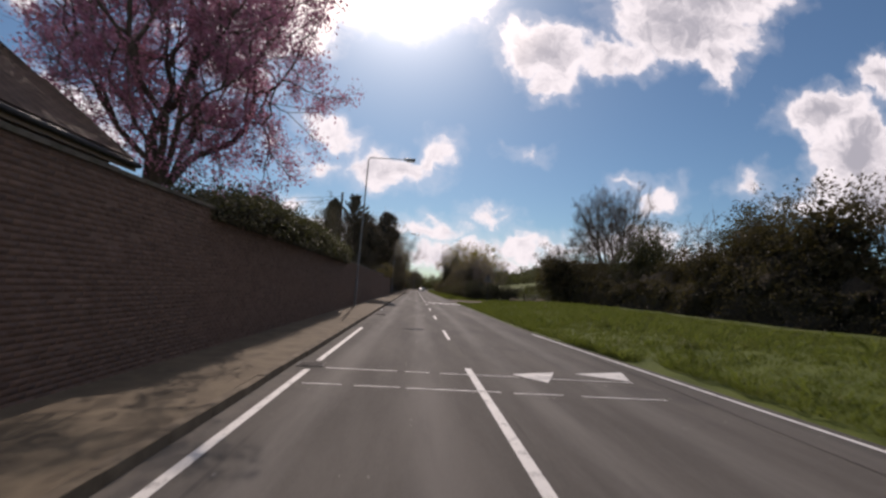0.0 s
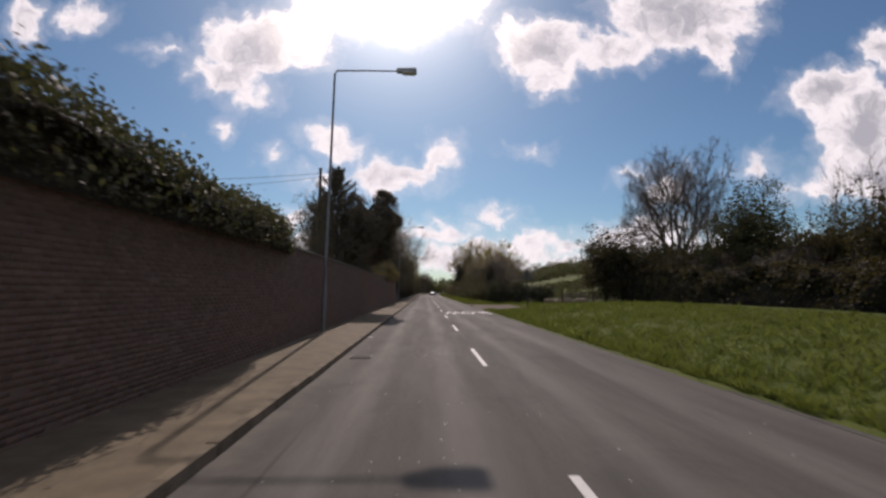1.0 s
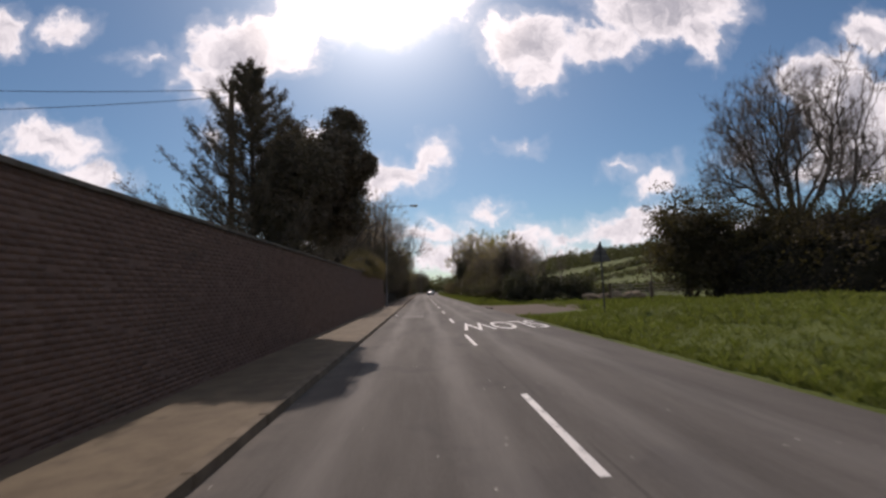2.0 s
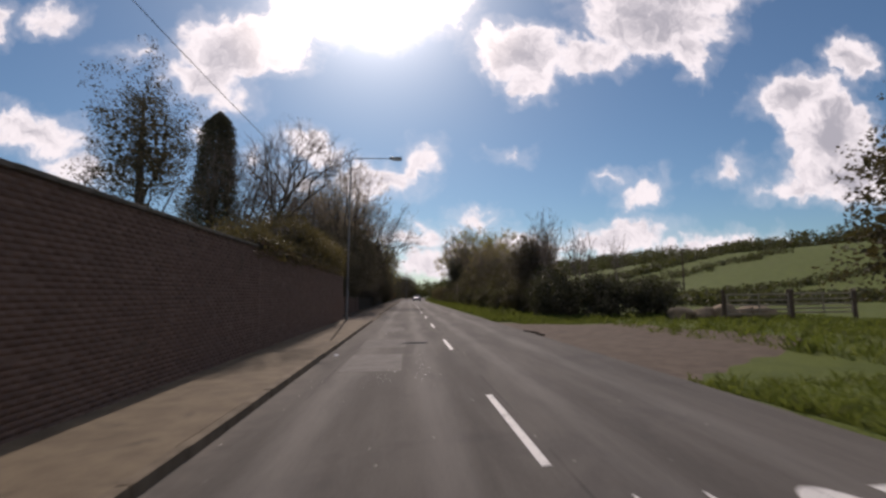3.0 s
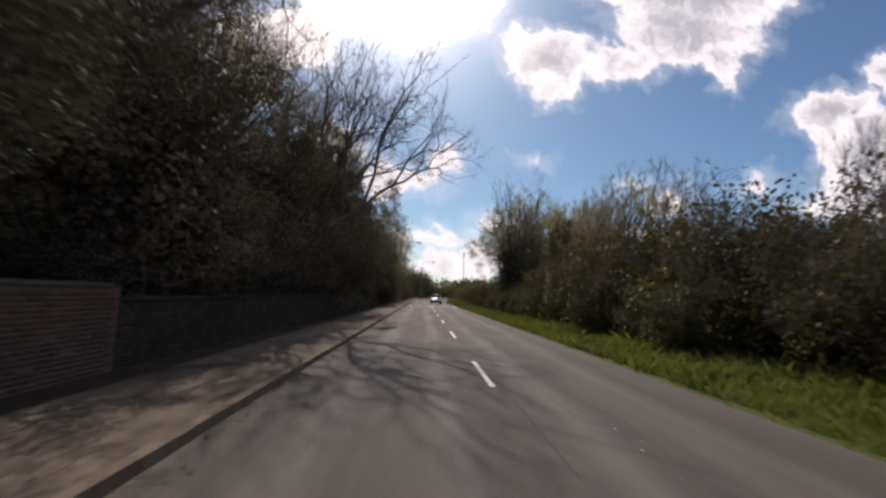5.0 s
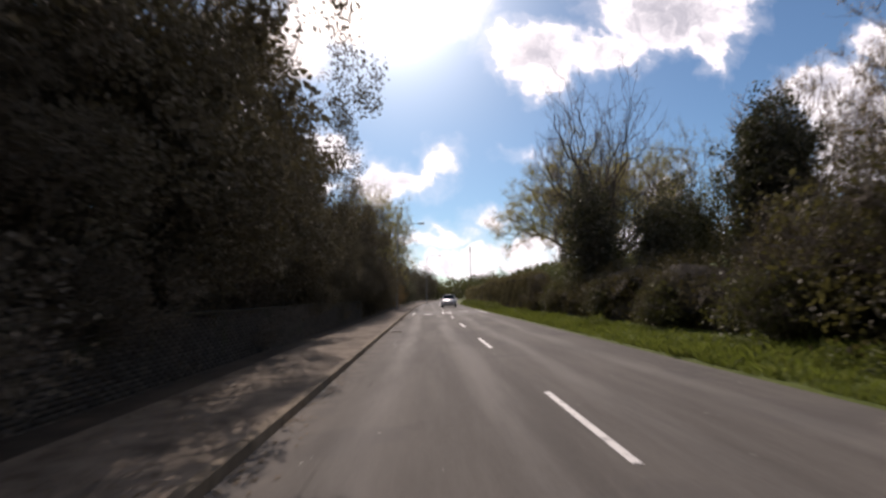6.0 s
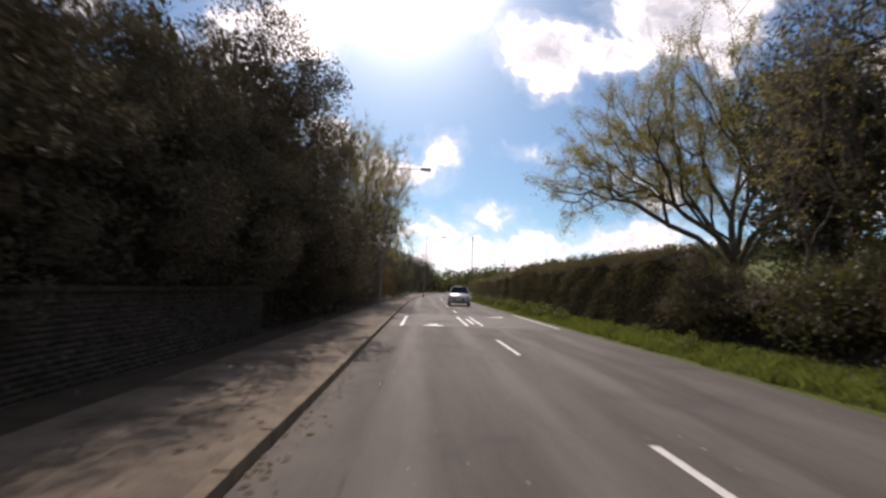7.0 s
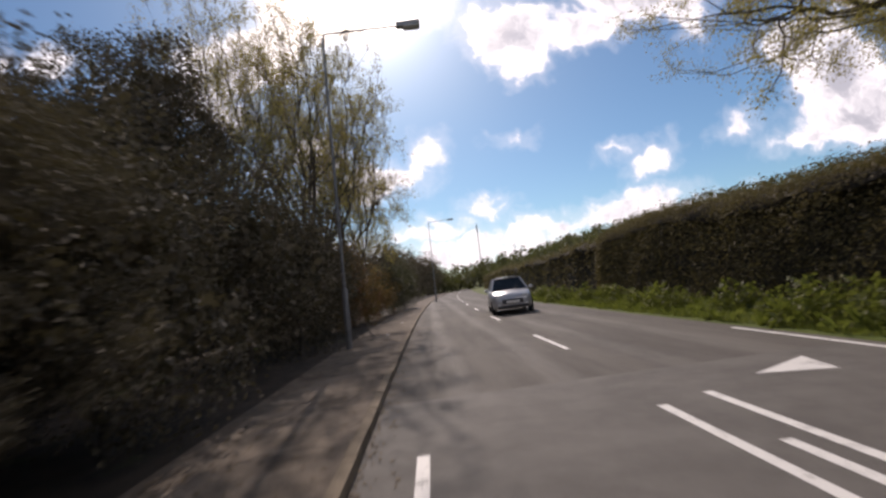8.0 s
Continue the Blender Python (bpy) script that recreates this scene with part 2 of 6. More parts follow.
def paint_material():
    """White road paint, worn through to the chippings in places."""
    m = bpy.data.materials.new("road_paint")
    m.use_nodes = True
    n = Nodes(m.node_tree)
    at = n.add("ShaderNodeTexCoord").outputs["Object"]
    wear = n.math("ADD", n.math("MULTIPLY", n.noise(at, 3.0, 5.0, 0.7), 0.6), n.math("MULTIPLY", n.noise(at, 45.0, 3.0, 0.7), 0.45))
    col = n.mix(n.step(wear, 0.54, 0.66), (0.66, 0.64, 0.60), (0.22, 0.21, 0.20))
    b = n.add("ShaderNodeBump", {"Strength": 0.4, "Distance": 0.004, "Height": wear})
    s = n.add("ShaderNodeBsdfPrincipled", {"Base Color": col, "Roughness": 0.65, "Normal": b.outputs[0]})
    n.add("ShaderNodeOutputMaterial", [s.outputs[0]])
    return m


ASPHALT, PAINT = asphalt_material(), paint_material()
PATCH = surface("patched_asphalt", (0.105, 0.097, 0.087), (0.18, 0.167, 0.15), 3, 90, 0.85, 0.4, 0.006)
FADED_PATCH = surface("faded_patch_asphalt", (0.086, 0.079, 0.07), (0.158, 0.146, 0.131), 3, 90, 0.85, 0.4, 0.006)
TABLE = surface("table_asphalt", (0.076, 0.069, 0.061), (0.142, 0.131, 0.117), 1.3, 90, 0.8, 0.35, 0.006)
PATHWAY = surface("footway_asphalt", (0.115, 0.088, 0.058), (0.215, 0.17, 0.112), 2.2, 80, 0.9, 0.4, 0.008, stain=(0.09, 0.072, 0.05), stain_scale=1.1)
CONCRETE = surface("kerb_concrete", (0.12, 0.094, 0.064), (0.215, 0.172, 0.12), 5, 70, 0.9, 0.5, 0.008, stain=(0.09, 0.075, 0.055), stain_scale=2.0, vary=0.15)
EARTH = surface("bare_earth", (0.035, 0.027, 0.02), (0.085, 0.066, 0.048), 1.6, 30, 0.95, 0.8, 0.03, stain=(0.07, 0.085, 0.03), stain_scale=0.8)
GRAVEL = surface("gravel_track", (0.072, 0.053, 0.038), (0.15, 0.113, 0.082), 2.0, 40, 0.95, 0.6, 0.012, stain=(0.08, 0.065, 0.05), stain_scale=0.5)
TURF = surface("turf", (0.055, 0.078, 0.010), (0.105, 0.13, 0.018), 0.7, 14, 0.9, 0.9, 0.05, stain=(0.10, 0.10, 0.035), stain_scale=0.25, stain_at=(0.55, 0.75))
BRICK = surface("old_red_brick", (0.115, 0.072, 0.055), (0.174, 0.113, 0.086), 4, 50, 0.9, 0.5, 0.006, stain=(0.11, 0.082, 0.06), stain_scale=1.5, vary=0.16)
MORTAR = surface("lime_mortar", (0.14, 0.093, 0.072), (0.20, 0.136, 0.106), 6, 60, 0.95, 0.5, 0.006)
# low wall stone with the tree shade put into its colour, greenish blotches over it
SHADED_STONE = surface("shade_dark_wall_stone", (0.035, 0.029, 0.023), (0.085, 0.072, 0.055), 3, 40, 0.95, 0.7, 0.01, stain=(0.045, 0.05, 0.022), stain_scale=1.2, vary=0.25)
COPING = surface("coping_stone", (0.085, 0.075, 0.06), (0.16, 0.14, 0.115), 5, 50, 0.9, 0.5, 0.008, stain=(0.06, 0.065, 0.04), stain_scale=3.0, vary=0.15)
BARK = surface("bark", (0.045, 0.037, 0.03), (0.13, 0.11, 0.09), 5, 22, 0.95, 1.0, 0.03, stretch=(1, 1, 0.25), stain=(0.10, 0.11, 0.07), stain_scale=1.4)
TWIG = surface("twig_bark", (0.10, 0.08, 0.068), (0.20, 0.165, 0.14), 3, 15, 0.9, 0.3, 0.01)
POLE_WOOD = surface("creosoted_pole", (0.05, 0.037, 0.028), (0.12, 0.09, 0.065), 4, 25, 0.9, 0.6, 0.01, stretch=(1, 1, 0.1))
GALV = surface("galvanised_steel", (0.11, 0.115, 0.12), (0.20, 0.205, 0.21), 3, 40, 0.55, 0.1, 0.002, metal=0.4)
LANTERN = surface("lantern_housing", (0.22, 0.23, 0.235), (0.33, 0.34, 0.345), 5, 30, 0.45, 0.1, 0.002)
WORN_IRON = surface("worn_iron", (0.11, 0.10, 0.09), (0.21, 0.19, 0.17), 8, 60, 0.8, 0.5, 0.003)
SUMP_SHADE = surface("sump_shade_black", (0.004, 0.004, 0.004), (0.01, 0.009, 0.008), 8, 60, 0.95)
WIRE = surface("cable_sheath", (0.02, 0.02, 0.02), (0.035, 0.035, 0.035), 5, 30, 0.6, 0.1, 0.001)
RENDER_WALL = surface("house_brick", (0.14, 0.085, 0.06), (0.24, 0.15, 0.11), 3, 40, 0.9, 0.4, 0.006)
TILE = surface("roof_tile", (0.085, 0.06, 0.048), (0.17, 0.125, 0.10), 4, 40, 0.85, 0.5, 0.006, stain=(0.10, 0.105, 0.06), stain_scale=1.5, vary=0.2)
FASCIA = surface("fascia_board", (0.16, 0.115, 0.075), (0.24, 0.18, 0.12), 3, 30, 0.6, 0.2, 0.003, stain=(0.12, 0.1, 0.07), stain_scale=3.0)
TIMBER = surface("weathered_timber", (0.20, 0.175, 0.14), (0.38, 0.34, 0.28), 3, 30, 0.85, 0.6, 0.006, stretch=(0.3, 1, 1))
SILVER_PAINT = surface("car_paint_silver", (0.40, 0.41, 0.43), (0.46, 0.47, 0.49), 2, 40, 0.28, 0.02, 0.001, metal=0.35)
DARK_PLASTIC = surface("dark_plastic", (0.03, 0.03, 0.032), (0.055, 0.055, 0.058), 6, 60, 0.55, 0.1, 0.001)
RUBBER = surface("tyre_rubber", (0.02, 0.02, 0.02), (0.04, 0.04, 0.04), 8, 60, 0.85, 0.2, 0.002)
CHROME = surface("bright_metal", (0.5, 0.5, 0.5), (0.62, 0.62, 0.62), 5, 30, 0.25, 0.05, 0.001, metal=0.9)
CLEAR = surface("lamp_lens", (0.55, 0.57, 0.58), (0.68, 0.70, 0.71), 6, 40, 0.12, 0.05, 0.001)
GLASS = surface("window_glass", (0.02, 0.025, 0.03), (0.03, 0.035, 0.04), 2, 20, 0.06, 0.01, 0.001)
STONE = surface("tan_stone", (0.17, 0.13, 0.085), (0.30, 0.235, 0.16), 4, 30, 0.9, 0.7, 0.02)
SIGN_GREY = surface("sign_back", (0.055, 0.055, 0.055), (0.095, 0.095, 0.095), 5, 30, 0.6, 0.1, 0.002)
LITTER_WHITE = surface("white_litter", (0.62, 0.61, 0.58), (0.75, 0.74, 0.71), 12, 60, 0.7, 0.4, 0.006)

EVERGREEN = foliage("evergreen_leaf", [(0.098, 0.080, 0.064), (0.108, 0.09, 0.068), (0.122, 0.103, 0.072)], 0.08, 0.8, backlit=(0.36, 0.33, 0.09))
LAUREL = foliage("laurel_leaf", [(0.092, 0.076, 0.056), (0.105, 0.088, 0.06), (0.122, 0.104, 0.066)], 0.09, 0.78, backlit=(0.36, 0.33, 0.09))
IVY = foliage("ivy_leaf", [(0.046, 0.042, 0.032), (0.062, 0.056, 0.039), (0.088, 0.078, 0.05)], 0.1, 0.65)
BROWN_IVY = foliage("brown_ivy_leaf", [(0.06, 0.05, 0.028), (0.085, 0.07, 0.036), (0.125, 0.10, 0.048)], 0.3, 0.6, backlit=(0.38, 0.31, 0.07))
DARKGREEN = foliage("dark_spring_leaf", [(0.042, 0.043, 0.022), (0.058, 0.058, 0.028), (0.084, 0.08, 0.037)], 0.14, 0.65, backlit=(0.34, 0.33, 0.06))
GLOSSY = foliage("glossy_laurel_leaf", [(0.065, 0.06, 0.044), (0.084, 0.077, 0.05), (0.10, 0.09, 0.056)], 0.14, 0.6)
OAKLEAF = foliage("young_oak_leaf", [(0.22, 0.195, 0.06), (0.30, 0.262, 0.08), (0.38, 0.325, 0.115)], 0.5, 0.6, backlit=(0.44, 0.36, 0.09))
THICKET = foliage("thicket_leaf", [(0.046, 0.037, 0.026), (0.06, 0.049, 0.03), (0.088, 0.072, 0.04)], 0.2, 0.7, backlit=(0.36, 0.31, 0.07))
HEDGE = foliage("hedge_leaf", [(0.102, 0.085, 0.049), (0.135, 0.113, 0.058), (0.168, 0.14, 0.068)], 0.2, 0.7, backlit=(0.38, 0.32, 0.08))
BUDS = foliage("bud_scale", [(0.26, 0.20, 0.135), (0.36, 0.29, 0.20), (0.46, 0.39, 0.28)], 0.65, 0.6, backlit=(0.45, 0.36, 0.18))
BLOSSOM = foliage("plum_blossom", [(0.26, 0.09, 0.15), (0.44, 0.19, 0.29), (0.64, 0.38, 0.47)], 0.5, 0.6, backlit=(0.5, 0.25, 0.34))
REDLEAF = foliage("copper_leaf", [(0.1, 0.035, 0.026), (0.16, 0.052, 0.034), (0.23, 0.085, 0.045)], 0.4, 0.45)
BLADE = foliage("grass_blade", [(0.06, 0.083, 0.017), (0.102, 0.128, 0.03), (0.17, 0.175, 0.06)], 0.38, 0.65, 0.9)
WEED = foliage("verge_weed", [(0.055, 0.07, 0.018), (0.09, 0.105, 0.028), (0.14, 0.14, 0.042)], 0.35, 0.6)
THORN = foliage("thorn_leaf", [(0.045, 0.037, 0.022), (0.065, 0.055, 0.028), (0.095, 0.082, 0.038)], 0.22, 0.65, backlit=(0.38, 0.36, 0.08))
BRAMBLE = foliage("bramble_leaf", [(0.05, 0.05, 0.022), (0.075, 0.075, 0.03), (0.10, 0.095, 0.04)], 0.22, 0.6, backlit=(0.36, 0.36, 0.08))
PALE_STEM = surface("bleached_stem", (0.30, 0.27, 0.23), (0.46, 0.43, 0.38), 6, 40, 0.9, 0.4, 0.004)
PALE_FLUFF = foliage("seed_fluff", [(0.34, 0.31, 0.27), (0.44, 0.41, 0.36), (0.55, 0.52, 0.47)], 0.5, 0.8, backlit=(0.5, 0.47, 0.4))
FARWOOD = foliage("far_wood_leaf", [(0.045, 0.043, 0.027), (0.07, 0.066, 0.036), (0.10, 0.09, 0.05)], 0.2, 0.7)
DEADLEAF = foliage("dead_leaf", [(0.06, 0.04, 0.024), (0.11, 0.075, 0.042), (0.19, 0.135, 0.08)], 0.1, 0.8)

# ---- building blocks ----
def mesh_from(name, verts, faces, smooth=False):
    """A mesh from an array of corners and an array of faces that all have the same number of corners."""
    verts, faces = np.asarray(verts, np.float32), np.asarray(faces, np.int32)
    me = bpy.data.meshes.new(name)
    me.vertices.add(len(verts))
    me.vertices.foreach_set("co", verts.ravel())
    me.loops.add(faces.size)
    me.loops.foreach_set("vertex_index", faces.ravel())
    me.polygons.add(len(faces))
    me.polygons.foreach_set("loop_start", np.arange(0, faces.size, faces.shape[1], dtype=np.int32))
    if smooth:
        me.polygons.foreach_set("use_smooth", np.ones(len(faces), bool))
    me.update(calc_edges=True)
    me.validate()
    return me


def part(name, shape, material, parent=None, label="", smooth=False):
    """Links a bmesh or a mesh as one object, under a thing or a part."""
    if isinstance(shape, bmesh.types.BMesh):
        me = bpy.data.meshes.new(name)
        shape.to_mesh(me)
        shape.free()
        if smooth:
            for f in me.polygons:
                f.use_smooth = True
    else:
        me = shape
    if not me.materials:
        me.materials.append(material)
    ob = new(name, me)
    if parent:
        ob.parent = parent
    if label:
        ob["label"] = label
    return ob


def thing(name, m, label, category, group="", kind=""):
    ob = new(name)
    ob.empty_display_size = 0.2
    ob.matrix_world = m
    return tagged(ob, label, category, group, kind)


def box(lo, hi, bevel=0.0, bm=None):
    bm = bm or bmesh.new()
    lo, hi = Vector(lo), Vector(hi)
    made = bmesh.ops.create_cube(bm, size=1.0, matrix=Matrix.LocRotScale((lo + hi) / 2, None, hi - lo))
    if bevel:
        es = list({e for v in made["verts"] for e in v.link_edges})
        bmesh.ops.bevel(bm, geom=es, offset=bevel, segments=2, affect="EDGES", profile=0.6)
    return bm


def tubes(paths, sides=6):
    """Tapered tubes along paths of (points, radii): corners and four-cornered faces."""
    vs, fs, base = [], [], 0
    for pts, rad in paths:
        pts = np.asarray(pts, float)
        k = sides if rad[0] > 0.02 else 3
        d = np.gradient(pts, axis=0)
        d /= np.linalg.norm(d, axis=1)[:, None] + 1e-9
        side = np.cross(d, (0.31, 0.17, 0.93))
        bad = np.linalg.norm(side, axis=1) < 0.1
        side[bad] = np.cross(d[bad], (1.0, 0, 0))
        side /= np.linalg.norm(side, axis=1)[:, None]
        other = np.cross(d, side)
        a = np.arange(k) * 2 * np.pi / k
        ring = pts[:, None] + np.asarray(rad)[:, None, None] * (np.cos(a)[None, :, None] * side[:, None] + np.sin(a)[None, :, None] * other[:, None])
        vs.append(ring.reshape(-1, 3))
        m = len(pts)
        i, j = np.meshgrid(np.arange(m - 1), np.arange(k), indexing="ij")
        q = np.stack([i * k + j, i * k + (j + 1) % k, (i + 1) * k + (j + 1) % k, (i + 1) * k + j], -1).reshape(-1, 4) + base
        fs.append(q)
        base += m * k
    return np.concatenate(vs), np.concatenate(fs)


def leaf_cards(rng, pts, size, spread=0.35, slim=0.55, out=None, lean=0.5):
    """A folded, pointed leaf at each point: its own small mesh island of two quads' worth of corners."""
    n = len(pts)
    a = rng.normal(size=(n, 3))
    if out is not None:
        a = a * (1 - lean) + out * lean * 1.5
    a /= np.linalg.norm(a, axis=1)[:, None] + 1e-9
    b = np.cross(a, rng.normal(size=(n, 3)))
    b /= np.linalg.norm(b, axis=1)[:, None] + 1e-9
    c = np.cross(a, b)
    ln = (size * (1 + spread * rng.uniform(-1, 1, n)))[:, None]
    w = ln * slim * 0.5
    v = np.stack([pts - a * ln * 0.5, pts + b * w + c * w * 0.25, pts + a * ln * 0.5, pts - b * w + c * w * 0.25], 1).reshape(-1, 3)
    return v, np.arange(4 * n).reshape(-1, 4)


def leaf_mesh(name, rng, pts, size, **kw):
    return mesh_from(name, *leaf_cards(rng, pts, size, **kw))


def clumps_in(rng, count, centre, radii, inner=0.45, low=-0.75):
    """Places of leaf clumps through an uneven crown, most of them towards its outside."""
    d = rng.normal(size=(count * 3, 3))
    d /= np.linalg.norm(d, axis=1)[:, None]
    d = d[d[:, 2] > low][:count]
    ph = rng.uniform(0, 6.28, 6)
    az = np.arctan2(d[:, 1], d[:, 0])
    lump = 1 + 0.16 * np.sin(3 * az + ph[0] + 2 * d[:, 2]) + 0.12 * np.sin(5 * az + ph[1] - 4 * d[:, 2]) + 0.10 * np.sin(7 * d[:, 2] + ph[2])
    r = (inner + (1 - inner) * rng.uniform(0, 1, len(d)) ** 0.6) * lump
    return np.asarray(centre) + d * r[:, None] * np.asarray(radii), d


def scatter(rng, clumps, per, radius, flat=0.8):
    p = np.repeat(clumps, per, axis=0)
    g = rng.normal(size=p.shape)
    g *= (radius * rng.uniform(0.05, 1, len(p)) ** 0.45 / (np.linalg.norm(g, axis=1) + 1e-9))[:, None]
    g[:, 2] *= flat
    return p + g


def dense_tree(m, rng, centre, radii, leaf, label, count, clump=0.55, per=34, size=0.13, trunk_r=0.2, name="tree", category="tree", low=-0.7, inner=0.4, slim=0.6, heart=4, lobes=0, lobe_r=1.0, lean=0.35):
    """A tree or tall shrub in full leaf: trunk, limbs and a crown of clumped leaves with gaps."""
    top = thing(name, m, label, category)
    if lobes:
        # cauliflower crown: rounded lobes over an ellipsoid
        lc, ld = clumps_in(rng, lobes, centre, np.asarray(radii) - lobe_r * 0.75, 0.7, low)
        k = rng.integers(0, len(lc), count)
        d = rng.normal(size=(count, 3)) + ld[k] * 1.1
        d /= np.linalg.norm(d, axis=1)[:, None]
        size_of = rng.uniform(0.65, 1.15, len(lc))
        cs = lc[k] + d * (lobe_r * size_of[k] * rng.uniform(0.7, 1.0, count))[:, None]
    else:
        cs, d = clumps_in(rng, count, centre, radii, inner, low)
    h = centre[2]
    tp = np.array([[0, 0, -0.15], [0.03, 0.02, h * 0.3], [-0.05, 0.04, h * 0.7], [centre[0], centre[1], h], [centre[0], centre[1], h + radii[2] * 0.6]])
    part("trunk", mesh_from("trunk", *tubes([(tp, trunk_r * np.array([1.4, 1.0, 0.8, 0.6, 0.25]))], 9), True), BARK, top)
    for c in cs[rng.integers(0, len(cs), 9)]:
        z = rng.uniform(0.25, 0.9) * min(h, c[2] + 0.5)
        s = np.array([0, 0, max(z, 0.3)])
        mid = (s + c) / 2 + rng.normal(size=3) * 0.2
        part("limb", mesh_from("limb", *tubes([(np.array([s, mid, c]), trunk_r * np.array([0.32, 0.2, 0.08]))], 5), True), BARK, top)
    pts = scatter(rng, cs, per, clump)
    outw = np.repeat(d, per, axis=0)
    v, f = leaf_cards(rng, pts, size, out=outw, lean=lean, slim=slim)
    if heart:
        # oversized leaf cards added deep in the crown to block light through it
        deep = np.asarray(centre) + (cs - np.asarray(centre)) * rng.uniform(0.25, 0.8, len(cs))[:, None]
        v2, f2 = leaf_cards(rng, scatter(rng, deep, heart * 2, clump * 1.3), size * 2.3, slim=0.75)
        v, f = np.concatenate([v, v2]), np.concatenate([f, f2 + len(v)])
    part("foliage", mesh_from("foliage", v, f), leaf, top)["kind"] = "stuff"
    return top


def sticks(a, b, r):
    """Thin three-sided twigs from points a to points b."""
    d = b - a
    d /= np.linalg.norm(d, axis=1)[:, None] + 1e-9
    u = np.cross(d, (0.31, 0.17, 0.93))
    u /= np.linalg.norm(u, axis=1)[:, None] + 1e-9
    w = np.cross(d, u)
    ring = [math.cos(k * 2.094) * u + math.sin(k * 2.094) * w for k in range(3)]
    v = np.stack([a + q * r for q in ring] + [b + q * r * 0.5 for q in ring], 1).reshape(-1, 3)
    f = np.array([[0, 1, 4, 3], [1, 2, 5, 4], [2, 0, 3, 5]])
    return v, (np.arange(len(a))[:, None, None] * 6 + f[None]).reshape(-1, 4)


def branch_out(rng, a, way, ends, total, trunk_r, out, tips):
    """Forks again and again from a until each of the crown's ends is reached."""
    n = len(ends)
    r = max(0.007, trunk_r * (n / total) ** 0.47)
    c = ends.mean(0)
    span = np.linalg.norm(c - a)
    b = ends[0] if n == 1 else a + (c - a) * rng.uniform(0.3, 0.46) + rng.normal(size=3) * span * 0.05
    mid = (a + b) / 2 + way * np.linalg.norm(b - a) * 0.16 + rng.normal(size=3) * np.linalg.norm(b - a) * 0.06
    out.append((np.array([a, mid, b]), np.array([r, r * 0.94, r * (0.5 if n == 1 else 0.88)])))
    if n == 1:
        tips.append((mid, b))
        return
    d = b - mid
    d /= np.linalg.norm(d) + 1e-9
    rel = ends - b
    rel = rel / (np.linalg.norm(rel, axis=1)[:, None] + 1e-9)
    w = np.linalg.svd(rel - rel.mean(0), full_matrices=False)[2][0] + rng.normal(size=3) * 0.35
    o = np.argsort(rel @ w)
    k = max(1, min(n - 1, int(n * rng.uniform(0.3, 0.7))))
    branch_out(rng, b, d, ends[o[:k]], total, trunk_r, out, tips)
    branch_out(rng, b, d, ends[o[k:]], total, trunk_r, out, tips)


